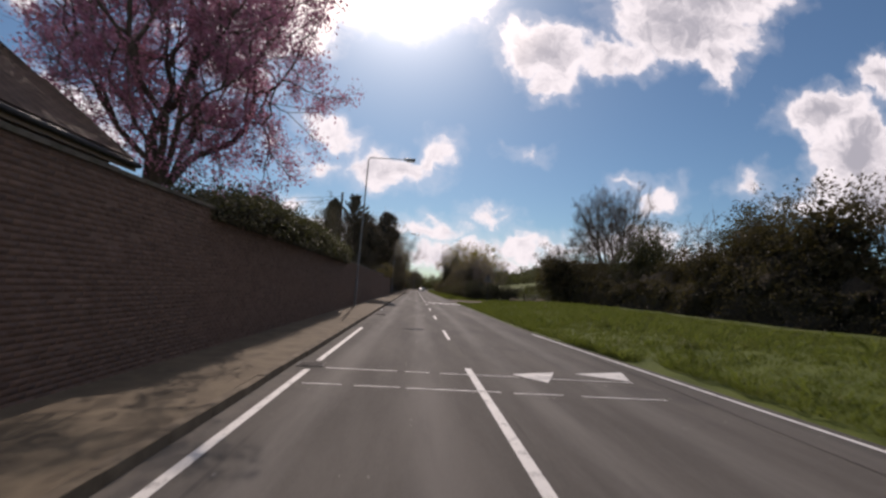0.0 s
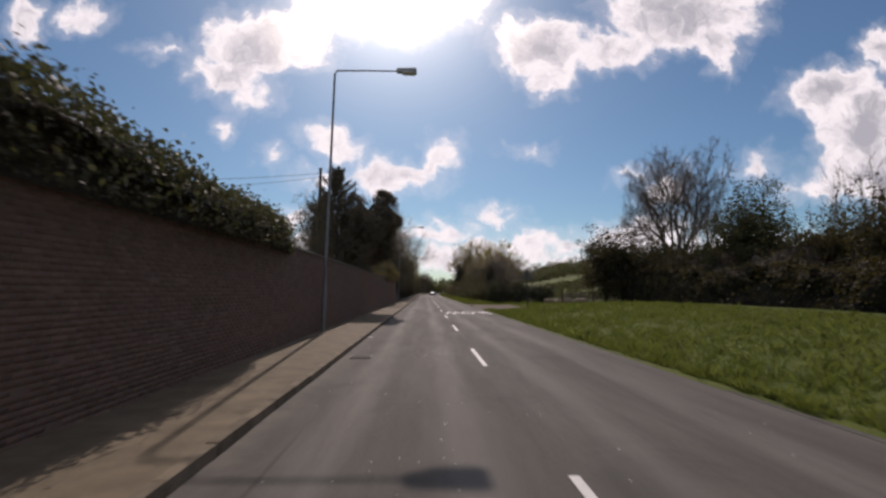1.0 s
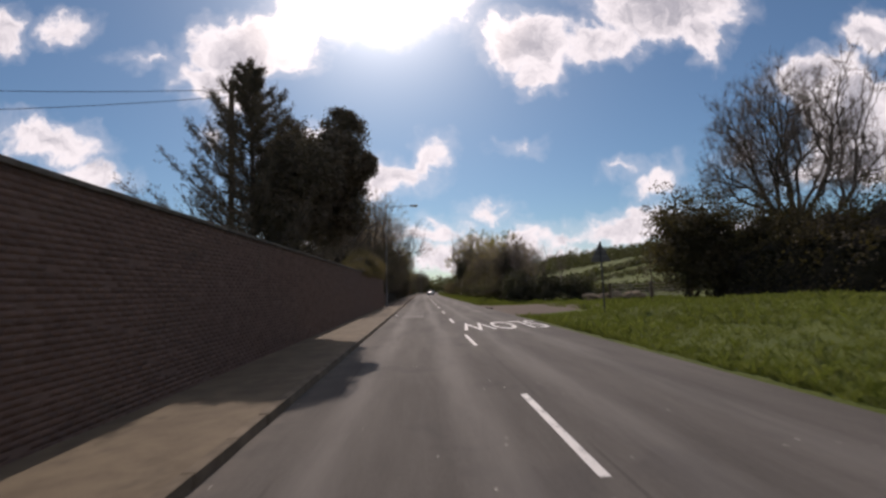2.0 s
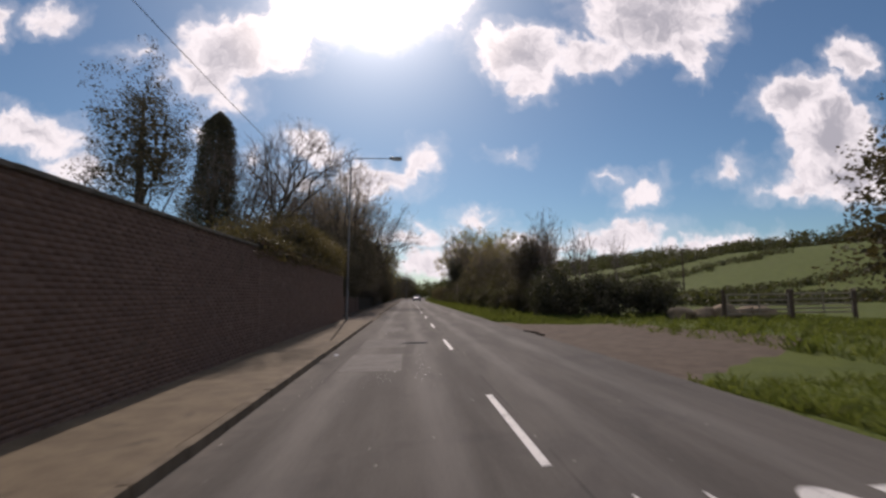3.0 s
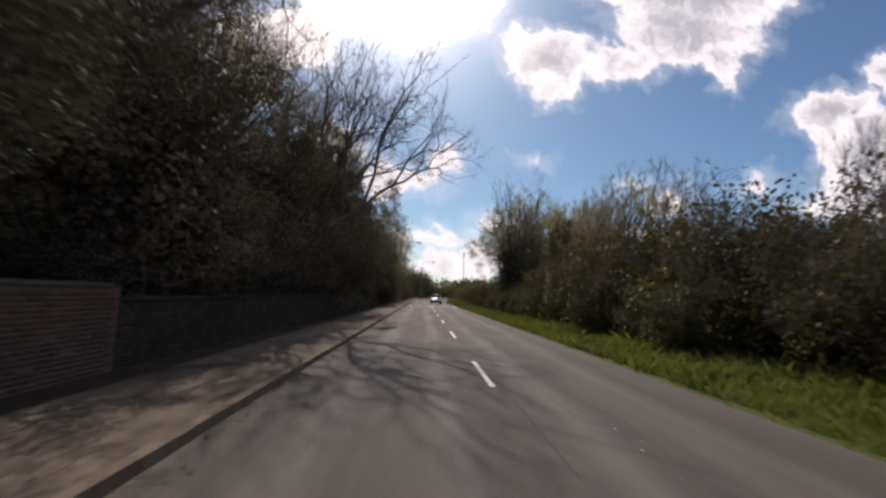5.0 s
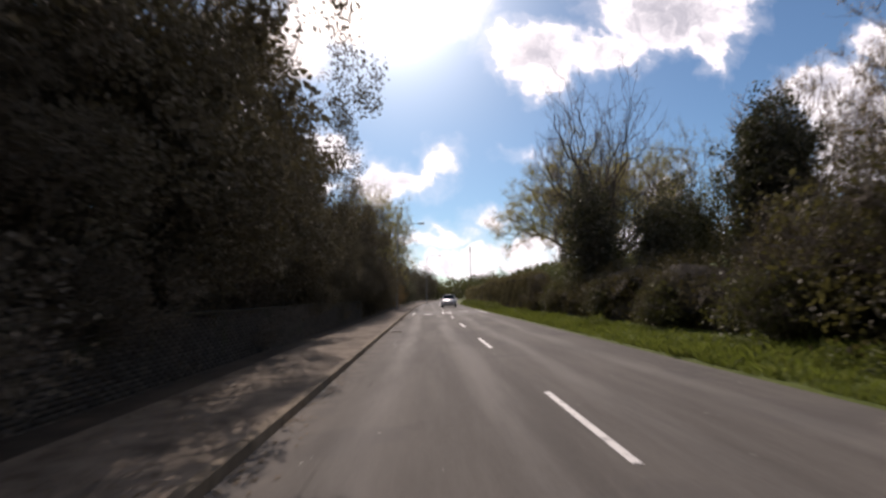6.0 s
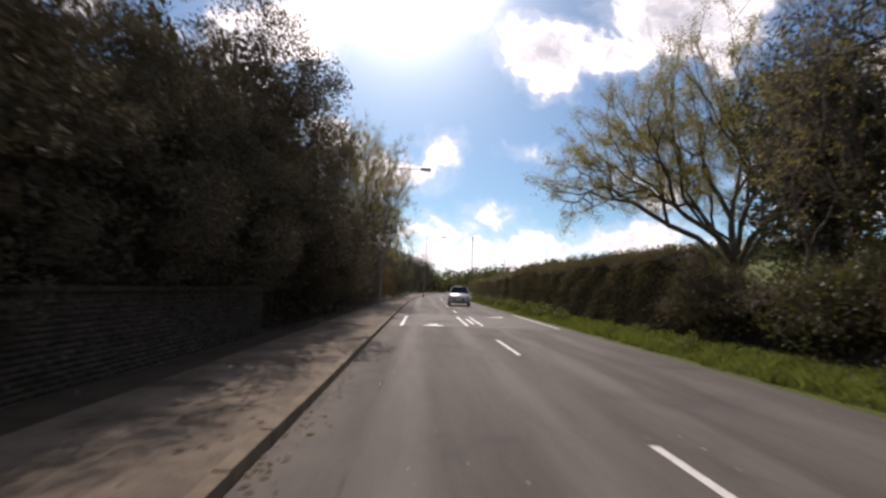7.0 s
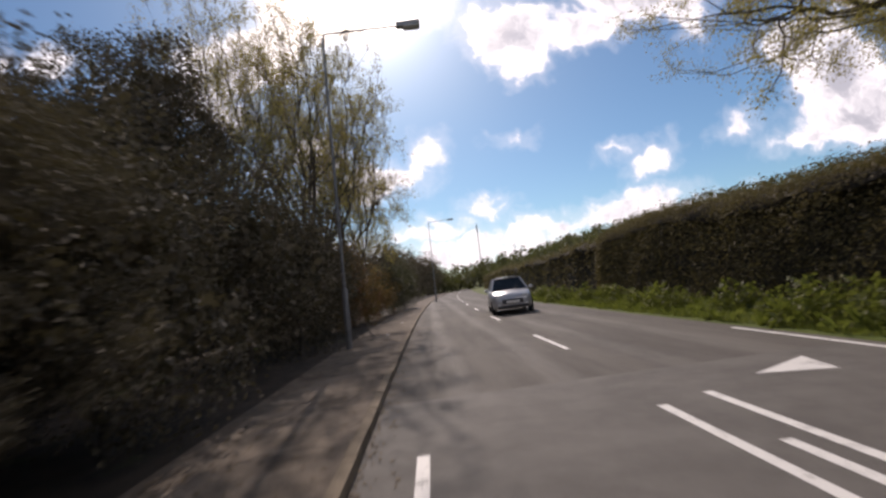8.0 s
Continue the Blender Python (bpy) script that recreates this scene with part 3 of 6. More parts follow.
def crown_tree(m, rng, trunk_h, trunk_r, centre, radii, count, label, twigs=5, twig_len=0.7, twig_r=0.006, inner=0.45, low=-0.45, leaf=None, leaf_size=0.07, leaves=0, fuzz=0.2,
               name="tree", category="tree", boughs=5, bark=None, spread_up=0.3):
    """A tree whose limbs fork until they fill its crown evenly: trunk, boughs, twigs and young leaves."""
    top = thing(name, m, label, category)
    bark = bark or BARK
    ends, out = clumps_in(rng, count, centre, radii, inner, low)
    total = len(ends)
    fork = np.array([centre[0] * 0.25, centre[1] * 0.25, trunk_h])
    s = np.linspace(0, 1, 6)
    tp = np.c_[fork[0] * s ** 2, fork[1] * s ** 2, -0.15 + (trunk_h + 0.15) * s]
    tp[1:-1, :2] += rng.normal(size=(4, 2)) * trunk_r * 0.25
    part("trunk", mesh_from("trunk", *tubes([(tp, trunk_r * np.array([1.5, 1.12, 1.02, 0.96, 0.92, 0.9]))], 10), True), bark, top)
    az = np.arctan2(ends[:, 1] - centre[1], ends[:, 0] - centre[0]) + rng.uniform(0, 6.28)
    core = np.linalg.norm((ends - centre)[:, :2] / np.asarray(radii)[:2], axis=1) < 0.4
    sector = np.where(core, boughs, np.floor((az % 6.2832) / 6.2832 * boughs).astype(int))
    tips = []
    small = []
    for k in range(boughs + 1):
        g = ends[sector == k]
        if len(g) < 2:
            continue
        paths = []
        root = fork - np.array([0, 0, trunk_h * (0.0 if k == boughs else rng.uniform(0.0, 0.25))])
        branch_out(rng, root, np.array([0, 0, 1.0]), g, total, trunk_r, paths, tips)
        thick = 0.022 if trunk_r > 0.1 else 9.0
        big = [p for p in paths if p[1][0] > thick]
        small += [p for p in paths if p[1][0] <= thick]
        if big:
            part("bough", mesh_from("bough", *tubes(big, 6), True), bark, top)
    tip = np.array(tips)
    v, f = tubes(small, 4) if small else (np.zeros((0, 3)), np.zeros((0, 4), int))
    ta = np.repeat(tip.reshape(-1, 3), twigs, axis=0)
    way = np.repeat(tip[:, 1] - tip[:, 0], 2 * twigs, axis=0)
    way /= np.linalg.norm(way, axis=1)[:, None] + 1e-9
    way = way * 0.8 + rng.normal(size=way.shape) * 0.5 + np.array([0, 0, spread_up])
    way /= np.linalg.norm(way, axis=1)[:, None]
    tb = ta + way * (twig_len * rng.uniform(0.35, 1.2, len(ta)))[:, None]
    v2, f2 = sticks(ta, tb, twig_r)
    part("twig_growth", mesh_from("twig_growth", np.concatenate([v, v2]), np.concatenate([f, f2 + len(v)])), TWIG, top, "fine twigs")["kind"] = "stuff"
    if leaf and leaves:
        k = rng.integers(0, len(ta), leaves)
        pts = ta[k] + (tb - ta)[k] * rng.uniform(0.2, 1.05, leaves)[:, None] + rng.normal(size=(leaves, 3)) * fuzz
        part("foliage", leaf_mesh("foliage", rng, pts, leaf_size), leaf, top, "young leaves and buds")["kind"] = "stuff"
    return top


def ivy_column(m, rng, height, r0, r1, leaf, label, n=48000, size=0.14, lean=0.9):
    """A dead trunk wrapped in ivy: a tapering, lumpy column of leaves."""
    top = thing("tree", m, label, "tree")
    part("trunk", mesh_from("trunk", *tubes([([(0, 0, -0.2), (lean * 0.5, 0, height * 0.5), (lean, 0.1, height * 0.98)], [0.4, 0.3, 0.12])], 10), True), BARK, top)
    f = rng.uniform(0, 1, n) ** 0.9
    a = rng.uniform(0, 6.283, n)
    wv = lambda a, h: 0.5 * np.sin(2 * a + 1.1 * h) + 0.35 * np.sin(5 * a - 1.9 * h) + 0.3 * np.sin(2.3 * h + 1) * np.cos(3 * a)
    r = (r0 + (r1 - r0) * f) * (1 - 0.9 * np.clip((f - 0.9) / 0.1, 0, 1) ** 2) * (1 + 0.22 * wv(a, f * height * 0.8) + 0.1 * rng.normal(size=n)) * rng.uniform(0.1, 1.0, n) ** 0.4
    pts = np.c_[np.cos(a) * r + lean * f, np.sin(a) * r, f * height]
    part("foliage", leaf_mesh("foliage", rng, pts, size, slim=0.75), leaf, top, "dark ivy leaves")["kind"] = "stuff"
    return top


def feather_conifer(m, rng, height, radius, leaf, label):
    """An open conifer: whorls of limbs that sweep out and up, feathered with short sprays."""
    top = thing("tree", m, label, "tree")
    part("trunk", mesh_from("trunk", *tubes([([(0, 0, -0.2), (0.05, 0, height * 0.5), (0, 0.05, height)], [0.17, 0.11, 0.015])], 9), True), BARK, top)
    sprays_a, sprays_b = [], []
    for k in range(120):
        f = 0.14 + 0.84 * k / 120
        z = height * f
        ln = radius * (1.03 - f) ** 0.85 * rng.uniform(0.45, 1.2)
        a = k * 2.4 + rng.normal() * 0.3
        u = np.array([math.cos(a), math.sin(a), 0])
        s = np.linspace(0, 1, 5)[:, None]
        pts = np.array([0, 0, z]) + u * ln * s + np.array([0, 0, 1.0]) * ln * (0.10 * s + 0.55 * s ** 2.2)
        part("limb", mesh_from("limb", *tubes([(pts, np.linspace(0.045, 0.012, 5) * (1.15 - f))], 4), True), BARK, top)
        q = rng.uniform(0.12, 1.0, 64)
        at_ = np.stack([np.interp(q, s[:, 0], pts[:, i]) for i in range(3)], 1)
        d = u * 0.6 + rng.normal(size=(64, 3)) * 0.5 + np.array([0, 0, 0.75])
        d /= np.linalg.norm(d, axis=1)[:, None]
        sprays_a.append(at_)
        sprays_b.append(at_ + d * (rng.uniform(0.2, 0.65, 64) * (1.25 - f))[:, None])
    a, b = np.concatenate(sprays_a), np.concatenate(sprays_b)
    part("twig_growth", mesh_from("twig_growth", *sticks(a, b, 0.008)), TWIG, top, "fine sprays")["kind"] = "stuff"
    k = np.repeat(np.arange(len(a)), 8)
    f = rng.uniform(0.1, 1.1, len(k))[:, None]
    pts = a[k] + (b - a)[k] * f + rng.normal(size=(len(k), 3)) * 0.06
    d = (b - a)[k]
    d /= np.linalg.norm(d, axis=1)[:, None] + 1e-9
    part("foliage", leaf_mesh("foliage", rng, pts, 0.10, slim=0.3, out=d, lean=0.6), leaf, top, "feathery dark needles")["kind"] = "stuff"
    return top


def waves(rng, k=7, lo=0.5, hi=3.2):
    f, ph, am = rng.uniform(lo, hi, (k, 2)), rng.uniform(0, 6.28, k), rng.uniform(0.4, 1.0, k)
    am /= am.sum()
    return lambda a, b: sum(am[i] * np.sin(f[i, 0] * a + f[i, 1] * b + ph[i]) for i in range(k))


def hedge(name, rng, a, b, depth, height, leaf, label, per_m2, size, rough=0.25, core=True, category="hedge", base=0.0, slim=0.6, hvar=0.0,
          kind="", fringe=0.12, sprigs=0.45):
    """A run of hedge from a to b on the plan: an opaque dark core sheet and a coat of leaves; a positive depth lies to
    the left of the run.
    """
    a, b = np.asarray(a, float), np.asarray(b, float)
    ln = np.linalg.norm(b - a)
    along = (b - a) / ln
    side = np.array([-along[1], along[0]]) * np.sign(depth)
    depth = abs(depth)
    wv, wt, wh = waves(rng), waves(rng), waves(rng, 5, 0.15, 0.6)
    top = thing(name, Matrix.Translation((a[0], a[1], 0)), label, category, kind=kind)

    def ends(s):
        return np.sqrt(np.clip(np.minimum(s, ln - s) / min(1.6, ln * 0.1), 0, 1)) * 0.94 + 0.06

    def lift(s):
        return height * (1 + hvar * wh(s, 0 * s)) * ends(s)

    def place(s, t, u):
        """s along, t over the section (0 front foot, 1 front top, 2 back top, 3 back foot), u outwards."""
        h = lift(s)
        d = np.where(t < 1, 0, np.where(t < 2, (t - 1) * depth, depth))
        z = np.where(t < 1, t * h, np.where(t < 2, h, (3 - t) * h))
        nd = np.where(t < 1, -1.0, np.where(t < 2, 0.0, 1.0))
        nz = np.where((t >= 1) & (t < 2), 1.0, 0.0)
        # rounded shoulders
        near = np.clip(1 - np.abs(t - 1) / 0.22, 0, 1) + np.clip(1 - np.abs(t - 2) / 0.22, 0, 1)
        bump = rough * wv(s * 1.0, z * 1.2 + d) - near * rough * 0.7 + u
        d = d + (depth / 2 - d) * 0.6 * (1 - ends(s))
        d, z = d + nd * bump * ends(s), z + nz * (bump + rough * wt(s, d * 2)) * ends(s) - near * rough * 0.4
        xy = side[None] * d[:, None] + along[None] * s[:, None]
        return np.c_[xy, z + base]

    # solid dark sheet added inside, so that no light passes through the leaves
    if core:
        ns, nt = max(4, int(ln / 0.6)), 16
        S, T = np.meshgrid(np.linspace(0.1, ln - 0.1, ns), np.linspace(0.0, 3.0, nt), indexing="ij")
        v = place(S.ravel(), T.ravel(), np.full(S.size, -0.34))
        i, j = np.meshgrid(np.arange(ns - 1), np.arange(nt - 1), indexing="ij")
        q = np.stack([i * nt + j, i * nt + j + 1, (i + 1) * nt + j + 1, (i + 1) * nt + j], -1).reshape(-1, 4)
        part("woody_core", mesh_from("woody_core", v, q), HEDGE_CORE, top, "opaque dark sheet in place of the inner branches")
    perim = height * 2 + depth
    n = int(ln * perim * per_m2)
    t = rng.uniform(0, perim, n)
    t = np.where((t > height * 1.5 + depth) & (rng.uniform(0, 1, n) < 0.6), t - height - depth, t)
    t = np.where(t < height, t / height, np.where(t < height + depth, 1 + (t - height) / depth, 2 + (t - height - depth) / height))
    s = rng.uniform(0, ln, n)
    u = rng.normal(size=n) * fringe - 0.09 + (rng.uniform(0, 1, n) > 0.96) * rng.uniform(0, sprigs, n)
    pts = place(s, t, u)
    part("foliage", leaf_mesh("foliage", rng, pts, size, slim=slim), leaf, top)["kind"] = "stuff"
    return top


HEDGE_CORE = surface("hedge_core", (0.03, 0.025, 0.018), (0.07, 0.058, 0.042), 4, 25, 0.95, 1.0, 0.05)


def blades(rng, pts, height, width):
    """Grass blades: slim bent triangles joined two to a blade."""
    n = len(pts)
    a = rng.uniform(0, 6.283, n)
    w = np.c_[np.cos(a), np.sin(a), 0 * a] * (width * rng.uniform(0.6, 1.3, n))[:, None]
    lean = rng.normal(size=(n, 3)) * 0.45
    lean[:, 2] = 0
    h = (height * rng.uniform(0.45, 1.25, n))[:, None]
    mid = pts + lean * h * 0.35 + np.array([0, 0, 1.0]) * h * 0.62
    tip = pts + lean * h * 0.95 + np.array([0, 0, 1.0]) * h
    return np.stack([pts - w, pts + w, mid + w * 0.5, tip], 1).reshape(-1, 3), np.arange(4 * n).reshape(-1, 4)


R = np.random.default_rng

# ---- ground, road, footway ----
LEAFY = surface("footway_with_leaf_litter", (0.08, 0.063, 0.047), (0.23, 0.185, 0.14), 1.4, 45, 0.95, 0.6, 0.012, stain=(0.055, 0.042, 0.03), stain_scale=0.9, stain_at=(0.5, 0.66))

KERB_X, EDGE_X, WALL_X = -3.46, 3.62, -5.22


def bend(y):
    """How far the road has swung to the right at y."""
    y = np.asarray(y, float)
    q = np.clip(y - 157, 0, 85)
    return 0.00045 * q ** 2 + 0.0765 * np.clip(y - 242, 0, None)


def kerb_in(y):
    """How much further into the road the kerb stands along the tall wall."""
    return 0.14 * (1 - smooth01(np.asarray(y, float), 74, 92))


def smooth01(v, lo, hi):
    t = np.clip((v - lo) / (hi - lo), 0, 1)
    return t * t * (3 - 2 * t)


def ground_z(x, y):
    """The lie of the land: a flat valley road, fields rising to the right, a wooded ridge ahead."""
    x, y = np.asarray(x, float), np.asarray(y, float)
    z = 18 * smooth01(x + 0.35 * np.clip(y - 100, 0, 130), 40, 200) * smooth01(x, 14, 45) * smooth01(y, -150, 160) + 6 * smooth01(y, 300, 700) * smooth01(np.abs(x - 20), -50, 160)
    z = z + 3 * smooth01(y, 420, 760)
    z = z + 10 * smooth01(-x, 60, 300)
    z = z + 0.05 * np.sin(x * 0.9 + 1.3) * np.sin(y * 0.7) * smooth01(np.abs(x), 5, 9)
    b = bend(y)
    bank = smooth01(x - b, 3.9, 8.5) * (0.5 * smooth01(y, -30, 12) * (1 - smooth01(y, 46, 54)) + 0.3 * smooth01(y, 76, 90))
    z = z - 0.10 * smooth01(y, 50, 53) * (1 - smooth01(y, 73, 76)) * smooth01(x, 3.4, 3.58) * (1 - smooth01(x, 7, 10))
    z = z + 0.22 * smooth01(x, 6.5, 12.5) * smooth01(y, 22, 45) * (1 - smooth01(y, 54, 66)) * (1 - smooth01(x, 40, 60))
    return z + bank + np.where((x > KERB_X - 0.2 + b) & (x < EDGE_X - 0.05 + b + 1.15 * (1 - smooth01(y, 3, 20))), -0.09, 0.02)


def make_ground():
    xs = np.r_[-1500, -900, -500, np.arange(-300, -30, 30), np.arange(-30, -6, 2.0), -5.2, -4.2, -3.7, -3.62, 0, 3.5, 3.6, 3.9, np.arange(4.5, 32, 1.5),
               np.arange(34, 300, 14), 400, 600, 900, 1500]
    ys = np.r_[-800, -400, -200, -100, -60, np.arange(-40, 180, 2.5), np.arange(180, 420, 12), np.arange(440, 900, 40), 1200, 1800, 2600]
    X, Y = np.meshgrid(xs, ys, indexing="ij")
    X = X + bend(Y) * (np.abs(X) < 33)
    v = np.c_[X.ravel(), Y.ravel(), ground_z(X, Y).ravel()]
    i, j = np.meshgrid(np.arange(len(xs) - 1), np.arange(len(ys) - 1), indexing="ij")
    k = len(ys)
    q = np.stack([i * k + j, (i + 1) * k + j, (i + 1) * k + j + 1, i * k + j + 1], -1).reshape(-1, 4)
    ob = part("ground", mesh_from("ground", v, q, True), TURF)
    tagged(ob, "green spring turf fields rising to low hills", "ground", kind="structure")


make_ground()


def slab(name, x0, x1, y0, y1, z, material, label, thick=0.12, category="road", rows=None, kind="structure", ys=None, edge=0.0):
    ys = ys if ys is not None else np.r_[y0, np.arange(math.ceil(y0 / 5) * 5 + 5, y1 - 1, 5.0), y1] if y1 - y0 > 12 else np.array([y0, y1])
    b, k = bend(ys), len(ys)
    z = z + 0.0 * ys
    far = x0 + edge * (np.sin(ys * 0.31) + 0.6 * np.sin(ys * 0.83 + 1))
    v = np.concatenate([np.c_[x + b, ys, h] for x, h in ((far, z - thick), (far, z), (x1, z), (x1, z - thick))])
    q = [(s * k + i, ((s + 1) % 4) * k + i, ((s + 1) % 4) * k + i + 1, s * k + i + 1) for s in range(4) for i in range(k - 1)]
    q += [(0, 3 * k, 2 * k, k), (k - 1, 2 * k - 1, 3 * k - 1, 4 * k - 1)]
    bm = bmesh.new()
    vs = [bm.verts.new(c) for c in v]
    for f in q:
        bm.faces.new([vs[i] for i in f])
    bmesh.ops.recalc_face_normals(bm, faces=bm.faces)
    ob = part(name, bm, material)
    return tagged(ob, label, category, kind=kind) if label else ob


slab("road", KERB_X, EDGE_X, -60, 460, 0.0, ASPHALT, "worn grey asphalt two-lane road with pale wheel tracks")
def make_widening():
    """Where the road is wider at the start, and the strip of grit along its edge."""
    ys = np.array([-60, -30, 3, 9.5, 17, 24])
    w = np.array([4.75, 4.75, 4.7, 4.25, 3.75, 3.61])
    v = np.concatenate([np.c_[np.full(6, 3.6), ys, np.full(6, 0.0)], np.c_[w, ys, np.full(6, 0.0)], np.c_[w, ys, np.full(6, -0.1)]])
    q = [(i, i + 6, i + 7, i + 1) for i in range(5)] + [(i + 6, i + 12, i + 13, i + 7) for i in range(5)]
    tagged(part("road", mesh_from("road", v, q), ASPHALT), "worn grey asphalt widening of the road", "road", kind="structure")


make_widening()
slab("pavement", -5.49, KERB_X - 0.125 + 0.14, -60, 73, 0.115, PATHWAY, "sandy brown asphalt footway beside the kerb", 0.2, "footway")
dip = np.r_[73.01, 73.6, 74.4, 75.2, 80, 83, 83.6, 84.2, 84.8, np.arange(90, 300, 5.0)]
slab("pavement", -5.49, KERB_X - 0.125 + kerb_in(dip), 73.01, 300, 0.108 - 0.062 * smooth01(dip, 73.2, 75.2) * (1 - smooth01(dip, 82.8, 84.8)), LEAFY, "sandy brown footway with leaf litter under overhanging trees", 0.2, "footway", ys=dip)
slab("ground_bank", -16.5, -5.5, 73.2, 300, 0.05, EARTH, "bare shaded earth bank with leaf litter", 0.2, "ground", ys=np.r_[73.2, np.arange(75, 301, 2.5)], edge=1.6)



def make_kerbs():
    top = thing("kerb", Matrix.Identity(4), "weathered concrete kerb stones along the footway", "kerb", kind="structure")
    full = box((-0.0625, 0.005, -0.1), (0.0625, 0.91, 0.122), 0.012)
    me = bpy.data.meshes.new("kerb_stone")
    full.to_mesh(me)
    full.free()
    me.materials.append(CONCRETE)
    low = box((-0.0625, 0.005, -0.1), (0.0625, 0.91, 0.035), 0.012)
    me2 = bpy.data.meshes.new("dropped_kerb_stone")
    low.to_mesh(me2)
    low.free()
    me2.materials.append(CONCRETE)
    rng = R(3)
    for i in range(200):
        y = -8 + i * 0.915
        drop = 72.2 < y < 83.2
        ob = new("dropped_kerb_stone" if drop else "kerb_stone", me2 if drop else me)
        ob.parent = top
        ob.matrix_local = pose(KERB_X - 0.0625 + rng.normal() * 0.004 + float(bend(y + 0.45) + kerb_in(y + 0.45)), y, rng.normal() * 0.004, 0, rng.normal() * 0.5, rng.normal() * 0.15 - math.degrees(math.atan(0.0009 * max(0.0, y - 157))))
    run = slab("kerb_run", KERB_X - 0.125, KERB_X, 175.1, 300, 0.12, CONCRETE, "", 0.2, "")
    run.parent = top


make_kerbs()


def marking(points, label, name="road_marking", z=0.004):
    bm = bmesh.new()
    lo = [bm.verts.new((x, y, z)) for x, y in points]
    f = bm.faces.new(lo)
    if f.normal.z < 0:
        f.normal_flip()
    e = bmesh.ops.extrude_face_region(bm, geom=[f])
    for v in e["geom"]:
        if isinstance(v, bmesh.types.BMVert):
            v.co.z += 0.003
    bmesh.ops.recalc_face_normals(bm, faces=bm.faces)
    return tagged(part(name, bm, PAINT), label, "road marking", kind="structure")


def stripe(x0, y0, x1, y1, w, label):
    d = Vector((x1 - x0, y1 - y0)).normalized()
    s = Vector((-d.y, d.x)) * w / 2
    return marking([(x0 - s.x, y0 - s.y), (x1 - s.x, y1 - s.y), (x1 + s.x, y1 + s.y), (x0 + s.x, y0 + s.y)], label)


for k in range(-1, 34):
    y = 13.1 + 9 * k
    if 143 < y < 155 or y < 13:
        continue
    g = stripe(float(bend(y)), y, float(bend(y + 3)), y + 3.0, 0.10, "worn white dash of the centre line")
    g["group"] = "centre line dashes"
stripe(0, -30, 0, 7.95, 0.13, "solid white centre line, a little worn")
stripe(-2.98, -30, -2.98, 7.0, 0.11, "solid white edge line beside the gutter")
stripe(-2.98, 8.0, -2.98, 15.6, 0.11, "solid white edge line beside the gutter")
stripe(4.5, -30, 4.45, 3, 0.10, "solid white edge line beside the grass")
stripe(4.45, 3, 4.0, 9.5, 0.10, "solid white edge line beside the grass")
stripe(4.0, 9.5, 3.5, 16.6, 0.10, "solid white edge line beside the grass")
for y, xs in ((7.25, ((-2.7, -1.4), (-1.25, -0.8), (-0.6, 0.9), (1.0, 3.1))), (5.85, ((-2.8, -2.2), (-2.0, -1.3), (-1.2, 0.3), (0.5, 1.3), (1.6, 3.0)))):
    for a, b in xs:
        stripe(a, y, b, y + 0.03, 0.045, "thin worn white line across the road")
marking([(0.82, 7.55), (1.78, 8.0), (1.34, 6.85)], "white painted hump triangle, edges worn")
marking([(2.2, 7.95), (3.4, 8.45), (3.1, 7.4)], "white painted hump triangle, edges worn")
# the second road hump
stripe(-2.9, 146.1, -2.86, 152.2, 0.12, "solid white edge line at the hump")
marking([(-2.12, 146.45), (-1.27, 146.45), (-1.62, 147.55)], "white painted hump triangle on dark asphalt")
marking([(1.22, 153.4), (2.26, 153.95), (2.06, 153.15)], "white painted hump triangle on dark asphalt")
for x0, y0, x1, y1 in ((-0.36, 146.9, -0.32, 152.7), (0.0, 148.0, 0.02, 151.4), (0.27, 147.2, 0.33, 152.95)):
    stripe(x0, y0, x1, y1, 0.11, "bold white line of the lane divider")
stripe(3.25, 147, 3.35, 157, 0.10, "solid white edge line beside the verge")
slab("hump_surface", -3.4, 3.45, 146.2, 154.4, 0.0025, TABLE, "smoother grey asphalt of a low road hump", 0.05, "road patch")
slab("road_patch", -2.65, -1.37, 54.6, 57.4, 0.003, PATCH, "pale square asphalt repair patch", 0.05, "road patch")
slab("road_patch", -2.65, -1.3, 58.95, 61.6, 0.003, FADED_PATCH, "faded square asphalt repair patch", 0.05, "road patch")
slab("road_patch", -2.4, -1.4, 65.0, 67.7, 0.003, FADED_PATCH, "faded square asphalt repair patch", 0.05, "road patch")


def painted_word(word, x, y, width, length):
    cu = bpy.data.curves.new("word", "FONT")
    cu.body, cu.align_x, cu.align_y, cu.extrude = word, "CENTER", "CENTER", 0.0015
    tmp = bpy.data.objects.new("word", cu)
    scene.collection.objects.link(tmp)
    me = bpy.data.meshes.new_from_object(tmp.evaluated_get(bpy.context.evaluated_depsgraph_get()))
    bpy.data.objects.remove(tmp)
    co = np.array([v.co[:] for v in me.vertices])
    lo, hi = co.min(0), co.max(0)
    k = np.array([width / (hi[0] - lo[0]), length / (hi[1] - lo[1]), 1.0])
    co = (co - (lo + hi) / 2) * k
    for v, c in zip(me.vertices, co):
        v.co = c
    ob = part("painted_word", me, PAINT)
    ob.matrix_world = pose(x, y, 0.007, 0, 0, 180)
    tagged(ob, "the word SLOW painted in worn white on the road", "road marking", kind="structure")


painted_word("SLOW", 1.78, 46.6, 3.3, 3.7)


